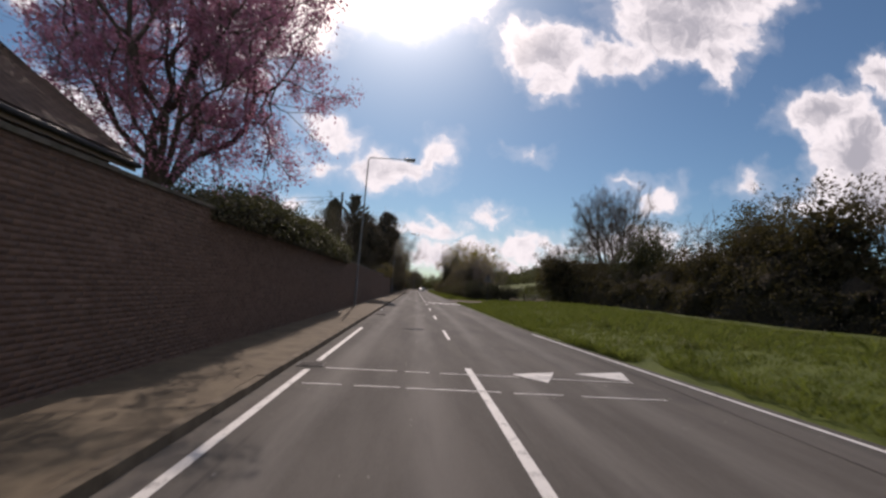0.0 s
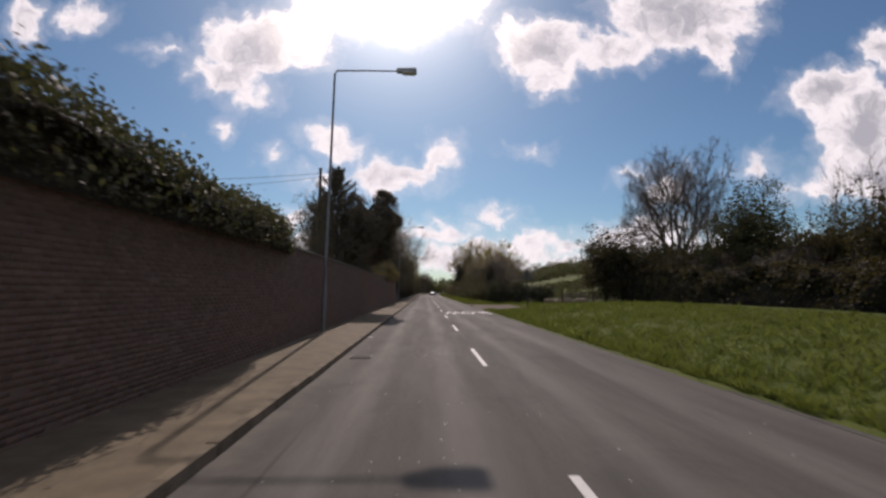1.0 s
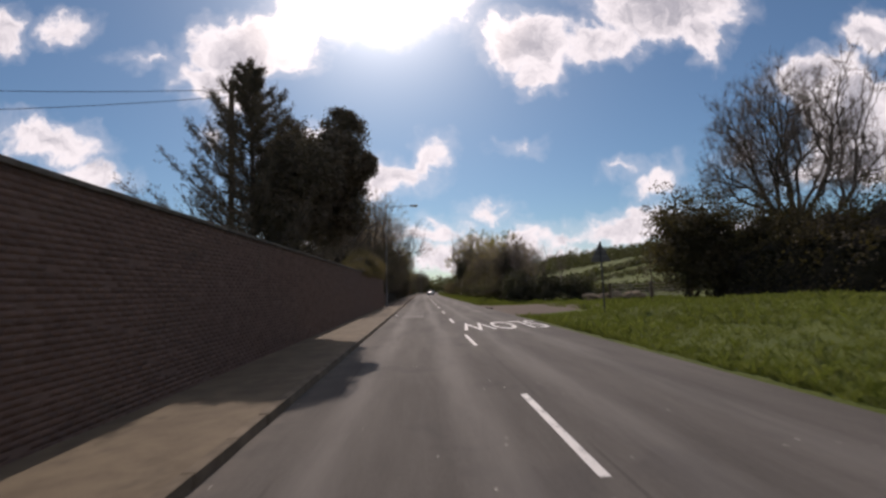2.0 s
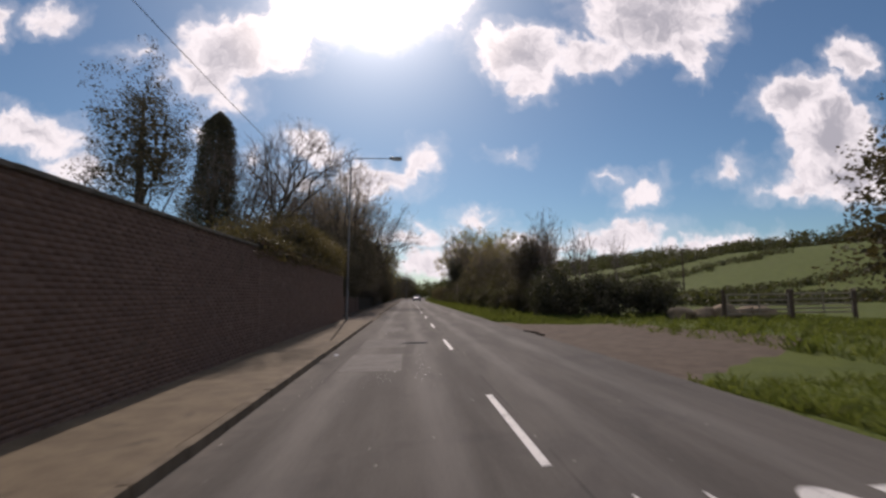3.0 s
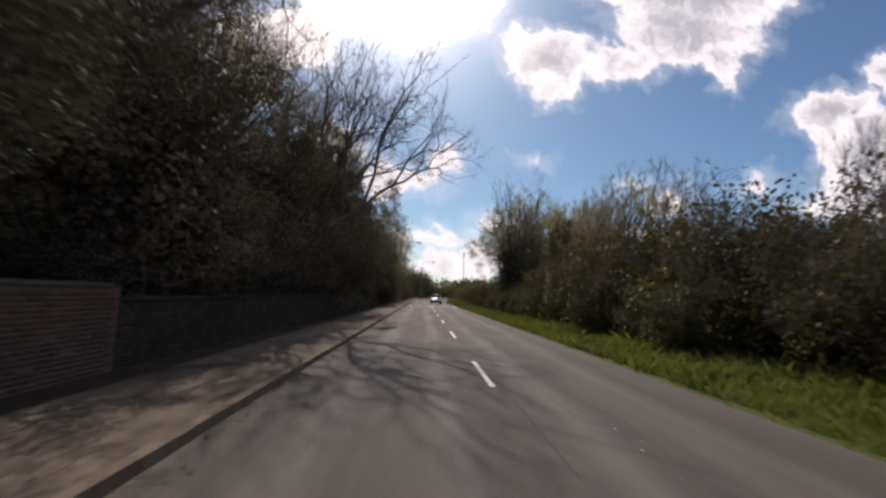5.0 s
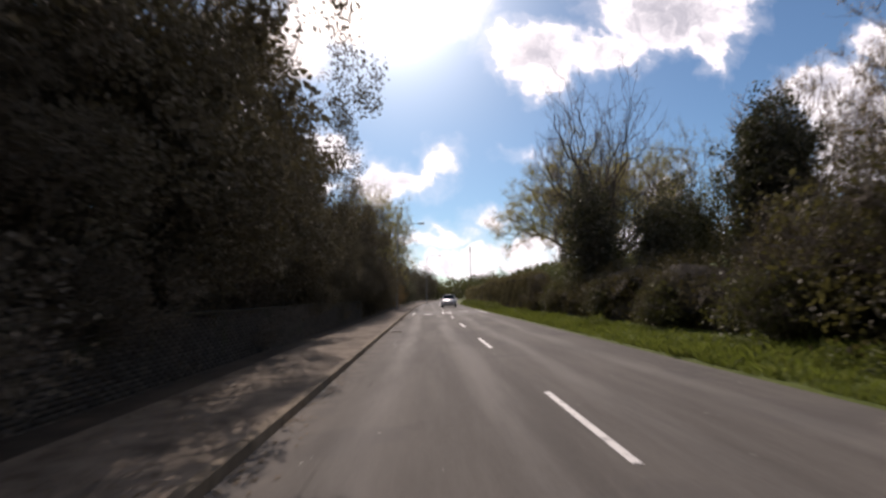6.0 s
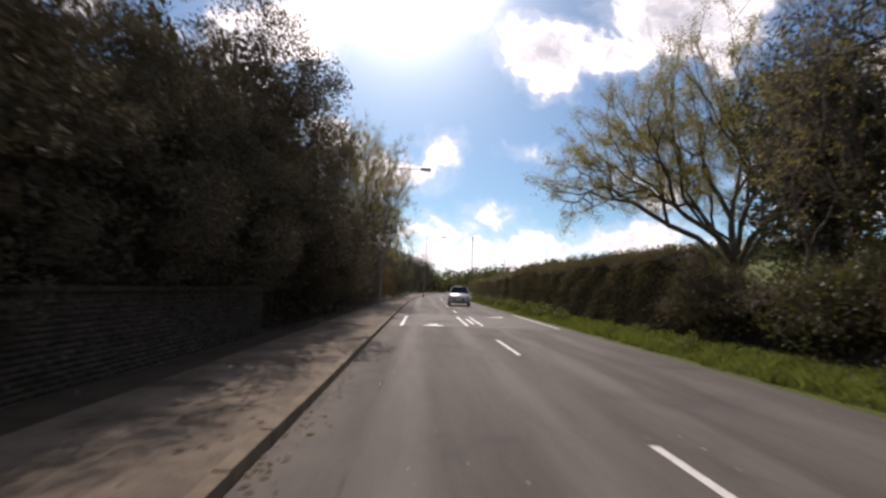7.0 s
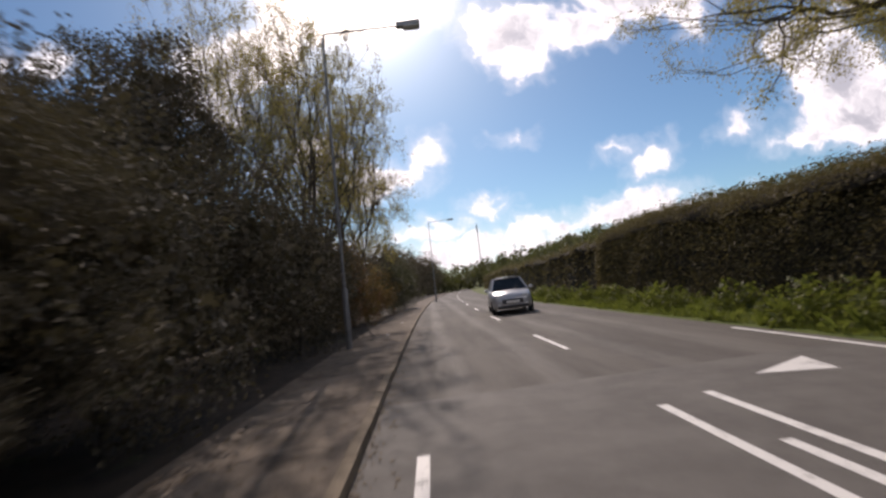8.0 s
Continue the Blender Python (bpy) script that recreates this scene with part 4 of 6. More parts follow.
def gully_grate(x, y, turn=0):
    top = thing("drain_grate", pose(x, y, 0.0, 0, 0, turn), "rusty cast iron gully grate set in the gutter", "drain", "gully grates")
    bm = box((-0.25, -0.22, -0.03), (-0.21, 0.22, 0.024))
    for lo, hi in (((0.21, -0.22), (0.25, 0.22)), ((-0.21, -0.22), (0.21, -0.18)), ((-0.21, 0.18), (0.21, 0.22))):
        box((*lo, -0.03), (*hi, 0.024), bm=bm)
    part("frame", bm, WORN_IRON, top)
    # plate on the road surface, its near-black colour stands for the unlit pit
    part("sump", box((-0.21, -0.18, 0.0), (0.21, 0.18, 0.002)), SUMP_SHADE, top, "flat plate painted near-black as the dark of the pit")
    part("rib", box((-0.21, -0.012, 0.004), (0.21, 0.012, 0.024)), WORN_IRON, top)
    for i in range(7):
        for s in (-1, 1):
            bm = box((-0.009, -0.085, 0.004), (0.009, 0.085, 0.024))
            bmesh.ops.transform(bm, matrix=pose(-0.165 + i * 0.055, s * 0.095, 0, 0, 0, 28), verts=bm.verts)
            part("bar", bm, WORN_IRON, top)
    return top


for x, y in ((-3.02, 7.5), (-2.86, 23.5), (-3.05, 128.2)):
    gully_grate(x, y, 4)


def make_track():
    """The stony track that leaves the road between the grass and the bushes."""
    n, m = 26, 14
    rng = R(9)
    wv = waves(rng, 6, 0.3, 1.4)
    vs = []
    for i in range(n + 1):
        f = i / n
        x = EDGE_X - 0.02 + f * 7.5
        y0, y1 = 50.5 + 5.5 * f ** 0.7 + 1.5 * f, 74.2 - 4.5 * f ** 0.5 - 3 * f ** 2
        for j in range(m + 1):
            g = j / m
            y = y0 + (y1 - y0) * g + 0.45 * float(wv(np.array(x), np.array(g * 3))) * (1 if j in (0, m) else 0)
            edge = min(1.0, 7 * g, 7 * (1 - g), 5 * (1 - f))
            z = float(ground_z(x, y)) + 0.10 * edge - 0.05 if f > 0.02 else -0.004
            vs.append((x, y, z + 0.012 * math.sin(3.1 * y) * math.sin(2.3 * x)))
    q = [(i * (m + 1) + j, (i + 1) * (m + 1) + j, (i + 1) * (m + 1) + j + 1, i * (m + 1) + j + 1) for i in range(n) for j in range(m)]
    ob = part("track", mesh_from("track", vs, q, True), GRAVEL)
    tagged(ob, "stony brown earth track leaving the road", "track", kind="structure")


make_track()


# ---- walls of the left side ----
def brick_boxes(cs, sizes):
    """Boxes without a back, as corners and faces."""
    s = np.array([[-1, -1, -1], [-1, 1, -1], [-1, 1, 1], [-1, -1, 1], [1, -1, -1], [1, 1, -1], [1, 1, 1], [1, -1, 1]]) * 0.5
    v = (cs[:, None] + s[None] * sizes[:, None]).reshape(-1, 3)
    f = np.array([[4, 5, 6, 7], [0, 4, 7, 3], [1, 2, 6, 5], [3, 7, 6, 2], [0, 1, 5, 4]])
    return v, (np.arange(len(cs))[:, None, None] * 8 + f[None]).reshape(-1, 4)


def brick_wall(name, y0, y1, face, height, label, single=None, seed=1, thick=0.33, face_of=None, cap=None):
    rng = R(seed)
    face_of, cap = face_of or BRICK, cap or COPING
    joint, uneven = (0.0012, 0.0006) if face_of is BRICK else (0.001, 0.0003)
    top = thing(name, Matrix.Identity(4), label, "wall", kind="structure")
    part("backing", box((face - thick, y0, -0.1), (face - joint, y1, height)), MORTAR if face_of is BRICK else SHADED_STONE, top, "dull brown lime mortar")
    cs, szs = [], []
    courses = int(height / 0.075)
    for c in range(courses):
        off = 0.1125 if c % 2 else 0.0
        k = int((y1 - y0) / 0.225)
        y = y0 + off + (np.arange(k) + 0.5) * 0.225
        y = y[y < y1 - 0.08]
        cs.append(np.c_[np.full(len(y), face - 0.03) + rng.normal(size=len(y)) * uneven, y, np.full(len(y), 0.0375 + c * 0.075)])
        szs.append(np.c_[np.full(len(y), 0.06), np.full(len(y), 0.214) + rng.normal(size=len(y)) * 0.002, np.full(len(y), 0.067)])
    cs, szs = np.concatenate(cs), np.concatenate(szs)
    if single:
        pick = (cs[:, 1] > single[0]) & (cs[:, 1] < single[1]) & (cs[:, 2] > single[2]) & (cs[:, 2] < single[3])
        one = mesh_from("brick", *brick_boxes(np.zeros((1, 3)), np.array([[0.06, 0.214, 0.067]])))
        one.materials.append(face_of)
        for p in cs[pick]:
            b = new("brick", one)
            b.parent = top
            b.matrix_local = pose(*p, 0, 0, rng.normal() * 0.5)
        cs, szs = cs[~pick], szs[~pick]
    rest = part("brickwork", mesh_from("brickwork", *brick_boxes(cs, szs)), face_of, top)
    rest["kind"] = "stuff"
    me = bpy.data.meshes.new("coping_stone")
    bm = box((face - thick - 0.04, 0.004, height), (face + 0.04, 0.596, height + 0.07), 0.012)
    bm.to_mesh(me)
    bm.free()
    me.materials.append(cap)
    for i in range(int((y1 - y0) / 0.6)):
        c = new("coping_stone", me)
        c.parent = top
        c.matrix_local = pose(0, y0 + i * 0.6, rng.normal() * 0.003)
    return top


# ---- lamp posts, poles and wires ----
def lamp_post(y, x=-5.0, height=10.0, reach=3.05):
    top = thing("street_lamp", pose(x, y, 0.09, 0, 1.3, 0), "tall grey steel street lamp with a long arm over the road", "street lamp", "street lamps")
    part("base_column", mesh_from("base_column", *tubes([([(0, 0, -0.2), (0, 0, 1.75), (0, 0, 1.85)], [0.085, 0.085, 0.055])], 14), True), GALV, top, "thick lower steel column")
    part("access_door", box((0.076, -0.045, 0.5), (0.09, 0.045, 1.1), 0.006), GALV, top)
    part("shaft", mesh_from("shaft", *tubes([([(0, 0, 1.8), (0, 0, 6.0), (0, 0, height - 0.16), (0.05, 0, height - 0.04), (0.16, 0, height)], [0.055, 0.048, 0.04, 0.034, 0.03])], 12), True), GALV, top)
    part("arm", mesh_from("arm", *tubes([([(0.1, 0, height - 0.015), (reach * 0.5, 0, height + 0.04), (reach - 0.55, 0, height + 0.06)], [0.03, 0.028, 0.026])], 8), True), GALV, top)
    bm = box((reach - 0.6, -0.18, height + 0.0), (reach + 0.16, 0.18, height + 0.16), 0.045)
    for v in bm.verts:
        if v.co.x < reach - 0.4:
            v.co.y *= 0.55
    lan = part("lantern", bm, LANTERN, top, "flat grey lantern housing")
    part("bowl", box((reach - 0.38, -0.15, height - 0.035), (reach + 0.1, 0.15, height + 0.002), 0.02), CLEAR, lan, "clear plastic bowl")
    return top


def utility_pole(x, y, height):
    top = thing("utility_pole", pose(x, y, 0), "dark creosoted wooden utility pole with a crossarm", "utility pole", "utility poles")
    part("pole", mesh_from("pole", *tubes([([(0, 0, -0.3), (0.02, 0, height * 0.5), (0.03, 0, height)], [0.15, 0.13, 0.11])], 12), True), POLE_WOOD, top)
    part("cap", box((-0.11, -0.13, height - 0.02), (0.17, 0.13, height + 0.03), 0.02), GALV, top)
    part("bracket", box((-0.05, -0.16, height - 0.55), (0.1, 0.16, height - 0.48), 0.01), GALV, top)
    for s in (-1, 1):
        part("insulator", mesh_from("insulator", *tubes([([(0, s * 0.13, height - 0.5), (0, s * 0.13, height - 0.38), (0, s * 0.13, height - 0.3)], [0.02, 0.04, 0.025])], 8), True), GALV, top)
    return top


def cable(a, b, sag, r=0.016):
    a, b = np.array(a, float), np.array(b, float)
    f = np.linspace(0, 1, 15)[:, None]
    pts = a + (b - a) * f
    pts[:, 2] -= (4 * sag * f * (1 - f))[:, 0]
    ob = part("overhead_cable", mesh_from("overhead_cable", *tubes([(pts, np.full(15, r + 0.0001))], 3)), WIRE)
    return tagged(ob, "thin black overhead cable sagging between poles", "cable")


lamp_post(161.9, -5.15, 9.85, 2.93)
for y in (29.1, 73.2, 205.5):
    lamp_post(y, (-4.87 if 50 < y < 100 else -5.0) + float(bend(y)) + (2.2 if y > 200 else 0.0), height=9.85, reach=2.93)
utility_pole(-9.4, 47.3, 10.9)
utility_pole(-6.4, 91, 9.5)
cable((-9.4, 47.3, 10.5), (-6.4, 91, 9.1), 0.7)
cable((-9.4, 47.2, 10.5), (-30, 38, 8.0), 0.5)
cable((-9.4, 47.2, 10.2), (-30, 40, 7.4), 0.5)


# ---- house at the start ----
def make_house():
    top = thing("house", Matrix.Identity(4), "low brick house with a dark tiled roof behind the wall", "house")
    ex, ez, rise, run = -7.4, 3.9, 3.0, 3.8
    part("wall", box((ex - 2 * run + 0.3, -12, -0.1), (ex - 0.3, 8.4, ez - 0.1)), RENDER_WALL, top, "shaded brown brick wall")
    for s in (0, 1):
        bm = bmesh.new()
        x0, x1 = (ex, ex - run) if s == 0 else (ex - 2 * run, ex - run)
        vs = [bm.verts.new(c) for c in ((x0, -12.3, ez), (x0, 8.8, ez), (x1, 8.8, ez + rise), (x1, -12.3, ez + rise))]
        bm.faces.new(vs)
        bmesh.ops.solidify(bm, geom=bm.faces[:], thickness=0.08)
        roof = part("roof", bm, TILE, top, "dark brown tiled roof slope")
        if s == 0:
            slope = math.atan2(rise, run)
            tile = box((-0.13, -0.155, 0), (0.13, 0.155, 0.018), 0.004)
            me = bpy.data.meshes.new("tile")
            tile.to_mesh(me)
            tile.free()
            me.materials.append(TILE)
            rng = R(5)
            for i in range(12):
                for j in range(24):
                    o = new("tile", me)
                    o.parent = roof
                    d = 0.12 + i * 0.21
                    o.matrix_local = pose(ex - d * math.cos(slope), 8.55 - j * 0.315, ez + d * math.sin(slope) + 0.055, 0, math.degrees(slope) + 3 + rng.normal() * 0.6, 0)
    bm = bmesh.new()
    for y in (8.4, 8.3):
        vs = [bm.verts.new(c) for c in ((ex - 0.3, y, ez - 0.1), (ex - 2 * run + 0.3, y, ez - 0.1), (ex - run, y, ez + rise - 0.25))]
        bm.faces.new(vs)
    part("gable", bm, RENDER_WALL, top)
    part("fascia", box((ex - 0.02, -12.3, ez - 0.2), (ex + 0.01, 8.8, ez - 0.01), 0.004), FASCIA, top, "pale painted fascia board")
    part("gutter", mesh_from("gutter", *tubes([([(ex + 0.07, -12.3, ez - 0.05), (ex + 0.07, -2, ez - 0.06), (ex + 0.07, 8.8, ez - 0.07)], [0.06, 0.06, 0.06])], 8), True), DARK_PLASTIC, top, "dark plastic gutter")


make_house()

# ---- trees and hedges, left side ----
def at(x, y, turn=0, s=1.0):
    return pose(x, y, 0, 0, 0, turn) @ Matrix.Diagonal((s, s, s, 1))


# blossom tree by the house
crown_tree(at(-8.2, 11), R(11), 3.6, 0.25, (0.4, 0, 8.2), (4.0, 3.7, 4.9), 420, "purple-leaved plum tree in pink blossom behind the wall", twigs=7, twig_len=0.7, inner=0.2, low=-0.95,
           leaf=BLOSSOM, leaf_size=0.095, leaves=62000, fuzz=0.13, boughs=6)
# shrubs that top the wall
hedge("hedge", R(21), (-4.8, 25.5), (-4.8, 7.5), -2.2, 1.0, GLOSSY, "unclipped dark laurel hedge spilling over the wall top", 420, 0.085, 0.3, base=2.65, hvar=0.25, fringe=0.16, sprigs=0.25)
hedge("hedge", R(22), (-5.1, 61.5), (-5.1, 74.2), 2.0, 1.75, BROWN_IVY, "shaggy olive-brown ivy mound smothering the wall top", 440, 0.075, 0.3, base=2.7, hvar=0.2, fringe=0.22)
hedge("hedge", R(23), (-5.15, 57), (-5.15, 63), 1.6, 0.75, BROWN_IVY, "low trailing ivy on the wall top", 440, 0.075, 0.2, base=2.6, hvar=0.2, fringe=0.2)
dense_tree(at(-6.3, 45.2), R(31), (0.95, 0, 5.75), (2.45, 2.7, 3.0), EVERGREEN, "dense dark evergreen tree with a lumpy rounded crown", 1600, 0.3, 44, 0.095, 0.22, heart=13, lobes=28, lobe_r=0.85, low=-0.8)
feather_conifer(at(-7.5, 44.4), R(32), 10.2, 4.3, EVERGREEN, "open conifer with upswept feathery branches behind the wall")
dense_tree(at(-15.2, 70), R(33), (0, 0, 9), (2.7, 2.7, 5.4), LAUREL, "tall glossy-leaved evergreen tree with gaps of sky", 330, 0.6, 40, 0.12, 0.25, inner=0.2, heart=1)
crown_tree(at(-7.6, 66.9), R(37), 5.2, 0.13, (1.4, 0, 7.7), (2.7, 2.4, 2.1), 190, "bare tree with long crooked branches over the wall", twigs=3, twig_len=0.6, inner=0.4, boughs=4)
ivy_column(at(-17.5, 83.5), R(34), 16.8, 3.1, 0.95, IVY, "dead trunk wrapped in a column of dark ivy")
bare = crown_tree(at(-7.6, 109), R(35), 5.0, 0.26, (2.4, 0, 9.6), (5.4, 5.0, 4.2), 560, "bare spreading tree reaching out over the road", twigs=4, twig_len=0.8, inner=0.35, boughs=6, low=-0.6)
copy_thing(bare, at(-13.3, 98, 150, 1.2))
copy_thing(bare, at(-16.2, 82, 40, 1.0))
for i, (x, y, h, tn) in enumerate(((-10.3, 119.5, 17, 0), (-12.5, 108, 17, 120), (-12.8, 131, 18, 60), (-8.4, 95.5, 16.0, 10), (-10.2, 102, 13.4, 25), (-12.5, 99, 14, 200))):
    if i == 0:
        first = crown_tree(at(x, y), R(36), 5.5, 0.27, (0.6, 0, 11.4), (4.6, 4.8, 5.6), 460, "leafless tree with pale swelling buds behind the wall", twigs=5, twig_len=0.9, inner=0.35, low=-0.7,
                           leaf=BUDS, leaf_size=0.07, leaves=24000, fuzz=0.06, boughs=6, spread_up=0.6)
    else:
        copy_thing(first, at(x, y, tn, h / 17))

# the dense evergreen belt along the footway
belt = [dense_tree(at(-7.7, 96), R(41), (0, 0, 4.6), (3.5, 4.0, 5.0), EVERGREEN, "dense dark evergreen tree overhanging the low wall", 1100, 0.36, 58, 0.072, 0.2, low=-1, heart=8, slim=0.6, lobes=50, lobe_r=1.15),
        dense_tree(at(-8.3, 104), R(42), (0, 0, 4.6), (3.8, 4.3, 4.8), LAUREL, "tall dark laurel tree overhanging the low wall", 1150, 0.36, 56, 0.074, 0.2, low=-1, heart=8, slim=0.6, lobes=64, lobe_r=0.95)]
far_belt = [dense_tree(at(-14, 94), R(47), (0, 0, 5.4), (3.9, 4.2, 5.8), EVERGREEN, "dense dark evergreen tree in the wood behind", 420, 0.9, 15, 0.27, 0.2, low=-1, heart=1),
            dense_tree(at(-15, 108), R(48), (0, 0, 5.6), (4.0, 4.2, 6.0), LAUREL, "tall dark evergreen tree in the wood behind", 420, 0.9, 15, 0.27, 0.2, low=-1, heart=1)]
rng = R(43)
for y, x, s in ((83.5, -7.5, 0.7), (89.5, -7.6, 0.95), (111, -7.9, 1.1), (117.5, -8.0, 1.15), (124, -8.9, 1.12), (130.5, -9.2, 1.06), (136.5, -7.5, 0.68), (142.5, -8.1, 1.12),
                (148.5, -8.7, 0.9), (153.5, -8.6, 0.5), (166, -8.6, 0.6),
                (114, -7.3, 0.56), (121, -7.4, 0.56), (127.2, -7.4, 0.58), (133.2, -7.3, 0.58), (139.3, -6.9, 0.6), (146.6, -6.4, 0.57), (151, -6.6, 0.46), (145.4, -9.2, 1.05)):
    copy_thing(belt[int(rng.integers(0, 2))], at(x + float(bend(y)), y, rng.uniform(0, 360), s))
for i, (y, x, s) in enumerate(((79.5, -13.5, 0.7), (121, -15, 1.05), (134, -15, 1.0), (148, -15, 0.8), (171, -9.5, 0.55), (186, -10.2, 0.62), (197, -10.5, 0.7), (212, -10, 0.85), (228, -10.5, 0.9),
                                (246, -11, 1.0), (264, -10, 1.0), (284, -9, 1.1), (306, -9, 1.1))):
    copy_thing(far_belt[i % 2], at(x + float(bend(y)), y, rng.uniform(0, 360), s))
dense_tree(at(-10.8, 160.5), R(44), (0, 0, 5.3), (3.2, 3.4, 4.7), EVERGREEN, "broad dome-shaped evergreen oak with dense dark foliage", 1300, 0.42, 44, 0.09, 0.3, low=-0.9, heart=6, lobes=44, lobe_r=1.1)
hedge("undergrowth", R(49), (-6.75, 95), (-6.75, 150), 2.5, 3.0, EVERGREEN, "dark leafy undergrowth beneath the trees", 120, 0.10, 0.5, hvar=0.3, fringe=0.25, category="thicket")
# backdrop added behind the trees to stop low light from the horizon
hedge("thicket", R(46), (-13.5, 76), (-13, 190), 4.0, 5.5, EVERGREEN, "added dark leafy backdrop behind the trees", 14, 0.2, 0.7, hvar=0.25, fringe=0.4, category="thicket")
pale = crown_tree(at(-9.4, 177), R(45), 3.4, 0.2, (0, 0, 11), (5.0, 5.0, 7.6), 240, "tall upright willow-like tree coming into pale leaf", twigs=6, twig_len=1.0, inner=0.25, low=-0.8, leaf=OAKLEAF, leaf_size=0.10,
                  leaves=24000, fuzz=0.12, boughs=7, spread_up=0.55)
for x, y, s, tn in ((-7.1, 167.8, 0.84, 60), (-11.5, 170, 0.95, 140), (-6.9, 173.5, 0.8, 230), (-7.4, 184, 0.7, 310)):
    copy_thing(pale, at(x, y, tn, s))
for x, y, h in ((-7.3, 145.5, 4.8), (-7.0, 149.5, 4.4), (-6.7, 153.6, 4.4), (-6.6, 158, 5.2), (-6.7, 162.4, 5.4), (-6.8, 167, 4.2), (-6.9, 172.5, 4.6), (-6.5, 177, 3.3), (-5.4, 184, 4.4), (-4.9, 191, 4.8)):
    red = 172 < y < 180
    dense_tree(at(x, y), R(int(y)), (0, 0, h * 0.5), (1.7, 2.6, h * 0.54), REDLEAF if red else IVY if y > 180 else LAUREL, "copper-red leafy shrub at the edge of the footway" if red else "leafy shrub at the back of the footway",
               330, 0.42, 34, 0.075, 0.06, "shrub", "shrub", low=-1, heart=5)


# ---- right side ----
# thicket behind the grass
hedge("thicket", R(51), (22.5, 8), (18.0, 59), -5.0, 4.0, THICKET, "tangled thicket at the edge of the grass", 60, 0.17, 1.3, hvar=0.3, fringe=0.45, category="thicket")
hedge("thicket", R(52), (27, -25), (22.5, 9), -5.0, 7.4, THICKET, "tall tangled thicket at the edge of the grass", 22, 0.24, 1.1, hvar=0.12, fringe=0.45, category="thicket")
thorn = dense_tree(at(18.3, 58), R(50), (0, 0, 3.6), (2.5, 2.5, 3.8), THICKET, "tangled dark thorn tree with brownish spring growth", 330, 0.58, 24, 0.16, 0.14, low=-1, heart=3, slim=0.6)
for x, y, s, tn in ((20.4, 55, 0.95, 40), (20.3, 50, 0.75, 100), (21.5, 44.5, 0.74, 160), (22.2, 38, 0.85, 220), (22.4, 34, 1.0, 10), (22.8, 30, 1.2, 290), (23.6, 25, 1.3, 330), (24.3, 18, 1.25, 15), (25.6, 10, 1.15, 75), (20.2, 53, 0.8, 200),
                    (14, 118, 0.7, 140), (10.5, 124, 0.62, 10), (17.0, 59.0, 1.1, 180)):
    copy_thing(thorn, at(x, y, tn, s))


def thorn_bush(m, rng, r, h, leaf, label, stems=70, n=11000):
    """A mound of arching thorny stems, brown and bare below, with fine young leaf over its top."""
    top = thing("bush", m, label, "bush")
    a, lean = rng.uniform(0, 6.283, stems), rng.uniform(0.15, 1.0, stems) ** 0.7
    paths, pts = [], []
    for k in range(stems):
        u = np.array([math.cos(a[k]), math.sin(a[k]), 0])
        f = np.linspace(0, 1, 7)[:, None]
        up = h * (1.05 - 0.5 * lean[k] ** 2) * rng.uniform(0.75, 1.1)
        p = u * r * lean[k] * 1.1 * f ** 1.2 + np.array([0, 0, 1.0]) * up * (1.5 * f - 0.5 * f ** 2 - 0.35 * lean[k] * f ** 3) + rng.normal(size=(7, 3)) * 0.05 * r * f
        paths.append((p, np.linspace(0.026, 0.005, 7) * rng.uniform(0.6, 1.3)))
        pts.append(p)
    part("stem", mesh_from("stem", *tubes(paths, 4), True), TWIG, top, "arching brown stems")["kind"] = "stuff"
    p = np.array(pts)
    k, q = rng.integers(0, stems, 2600), rng.uniform(1.5, 5.99, 2600)
    j = q.astype(int)
    ta = p[k, j] + (p[k, j + 1] - p[k, j]) * (q - j)[:, None]
    tb = ta + (rng.normal(size=(2600, 3)) * 0.5 + np.array([0, 0, 0.35])) * 0.55
    part("twig_growth", mesh_from("twig_growth", *sticks(ta, tb, 0.006)), TWIG, top, "fine twigs")["kind"] = "stuff"
    k = rng.integers(0, 2600, n)
    lp = ta[k] + (tb - ta)[k] * rng.uniform(0, 1.1, n)[:, None] + rng.normal(size=(n, 3)) * 0.10
    c, d = clumps_in(rng, 420, (0, 0, h * 0.42), (r * 0.85, r * 0.85, h * 0.5), 0.55, -0.9)
    v, f = leaf_cards(rng, lp, 0.065, slim=0.55)
    v2, f2 = leaf_cards(rng, scatter(rng, c, 10, 0.35), 0.125, slim=0.65)
    v2[:, 2] = np.maximum(v2[:, 2], 0.02)
    part("foliage", mesh_from("foliage", np.concatenate([v, v2]), np.concatenate([f, f2 + len(v)])), leaf, top)["kind"] = "stuff"
    return top


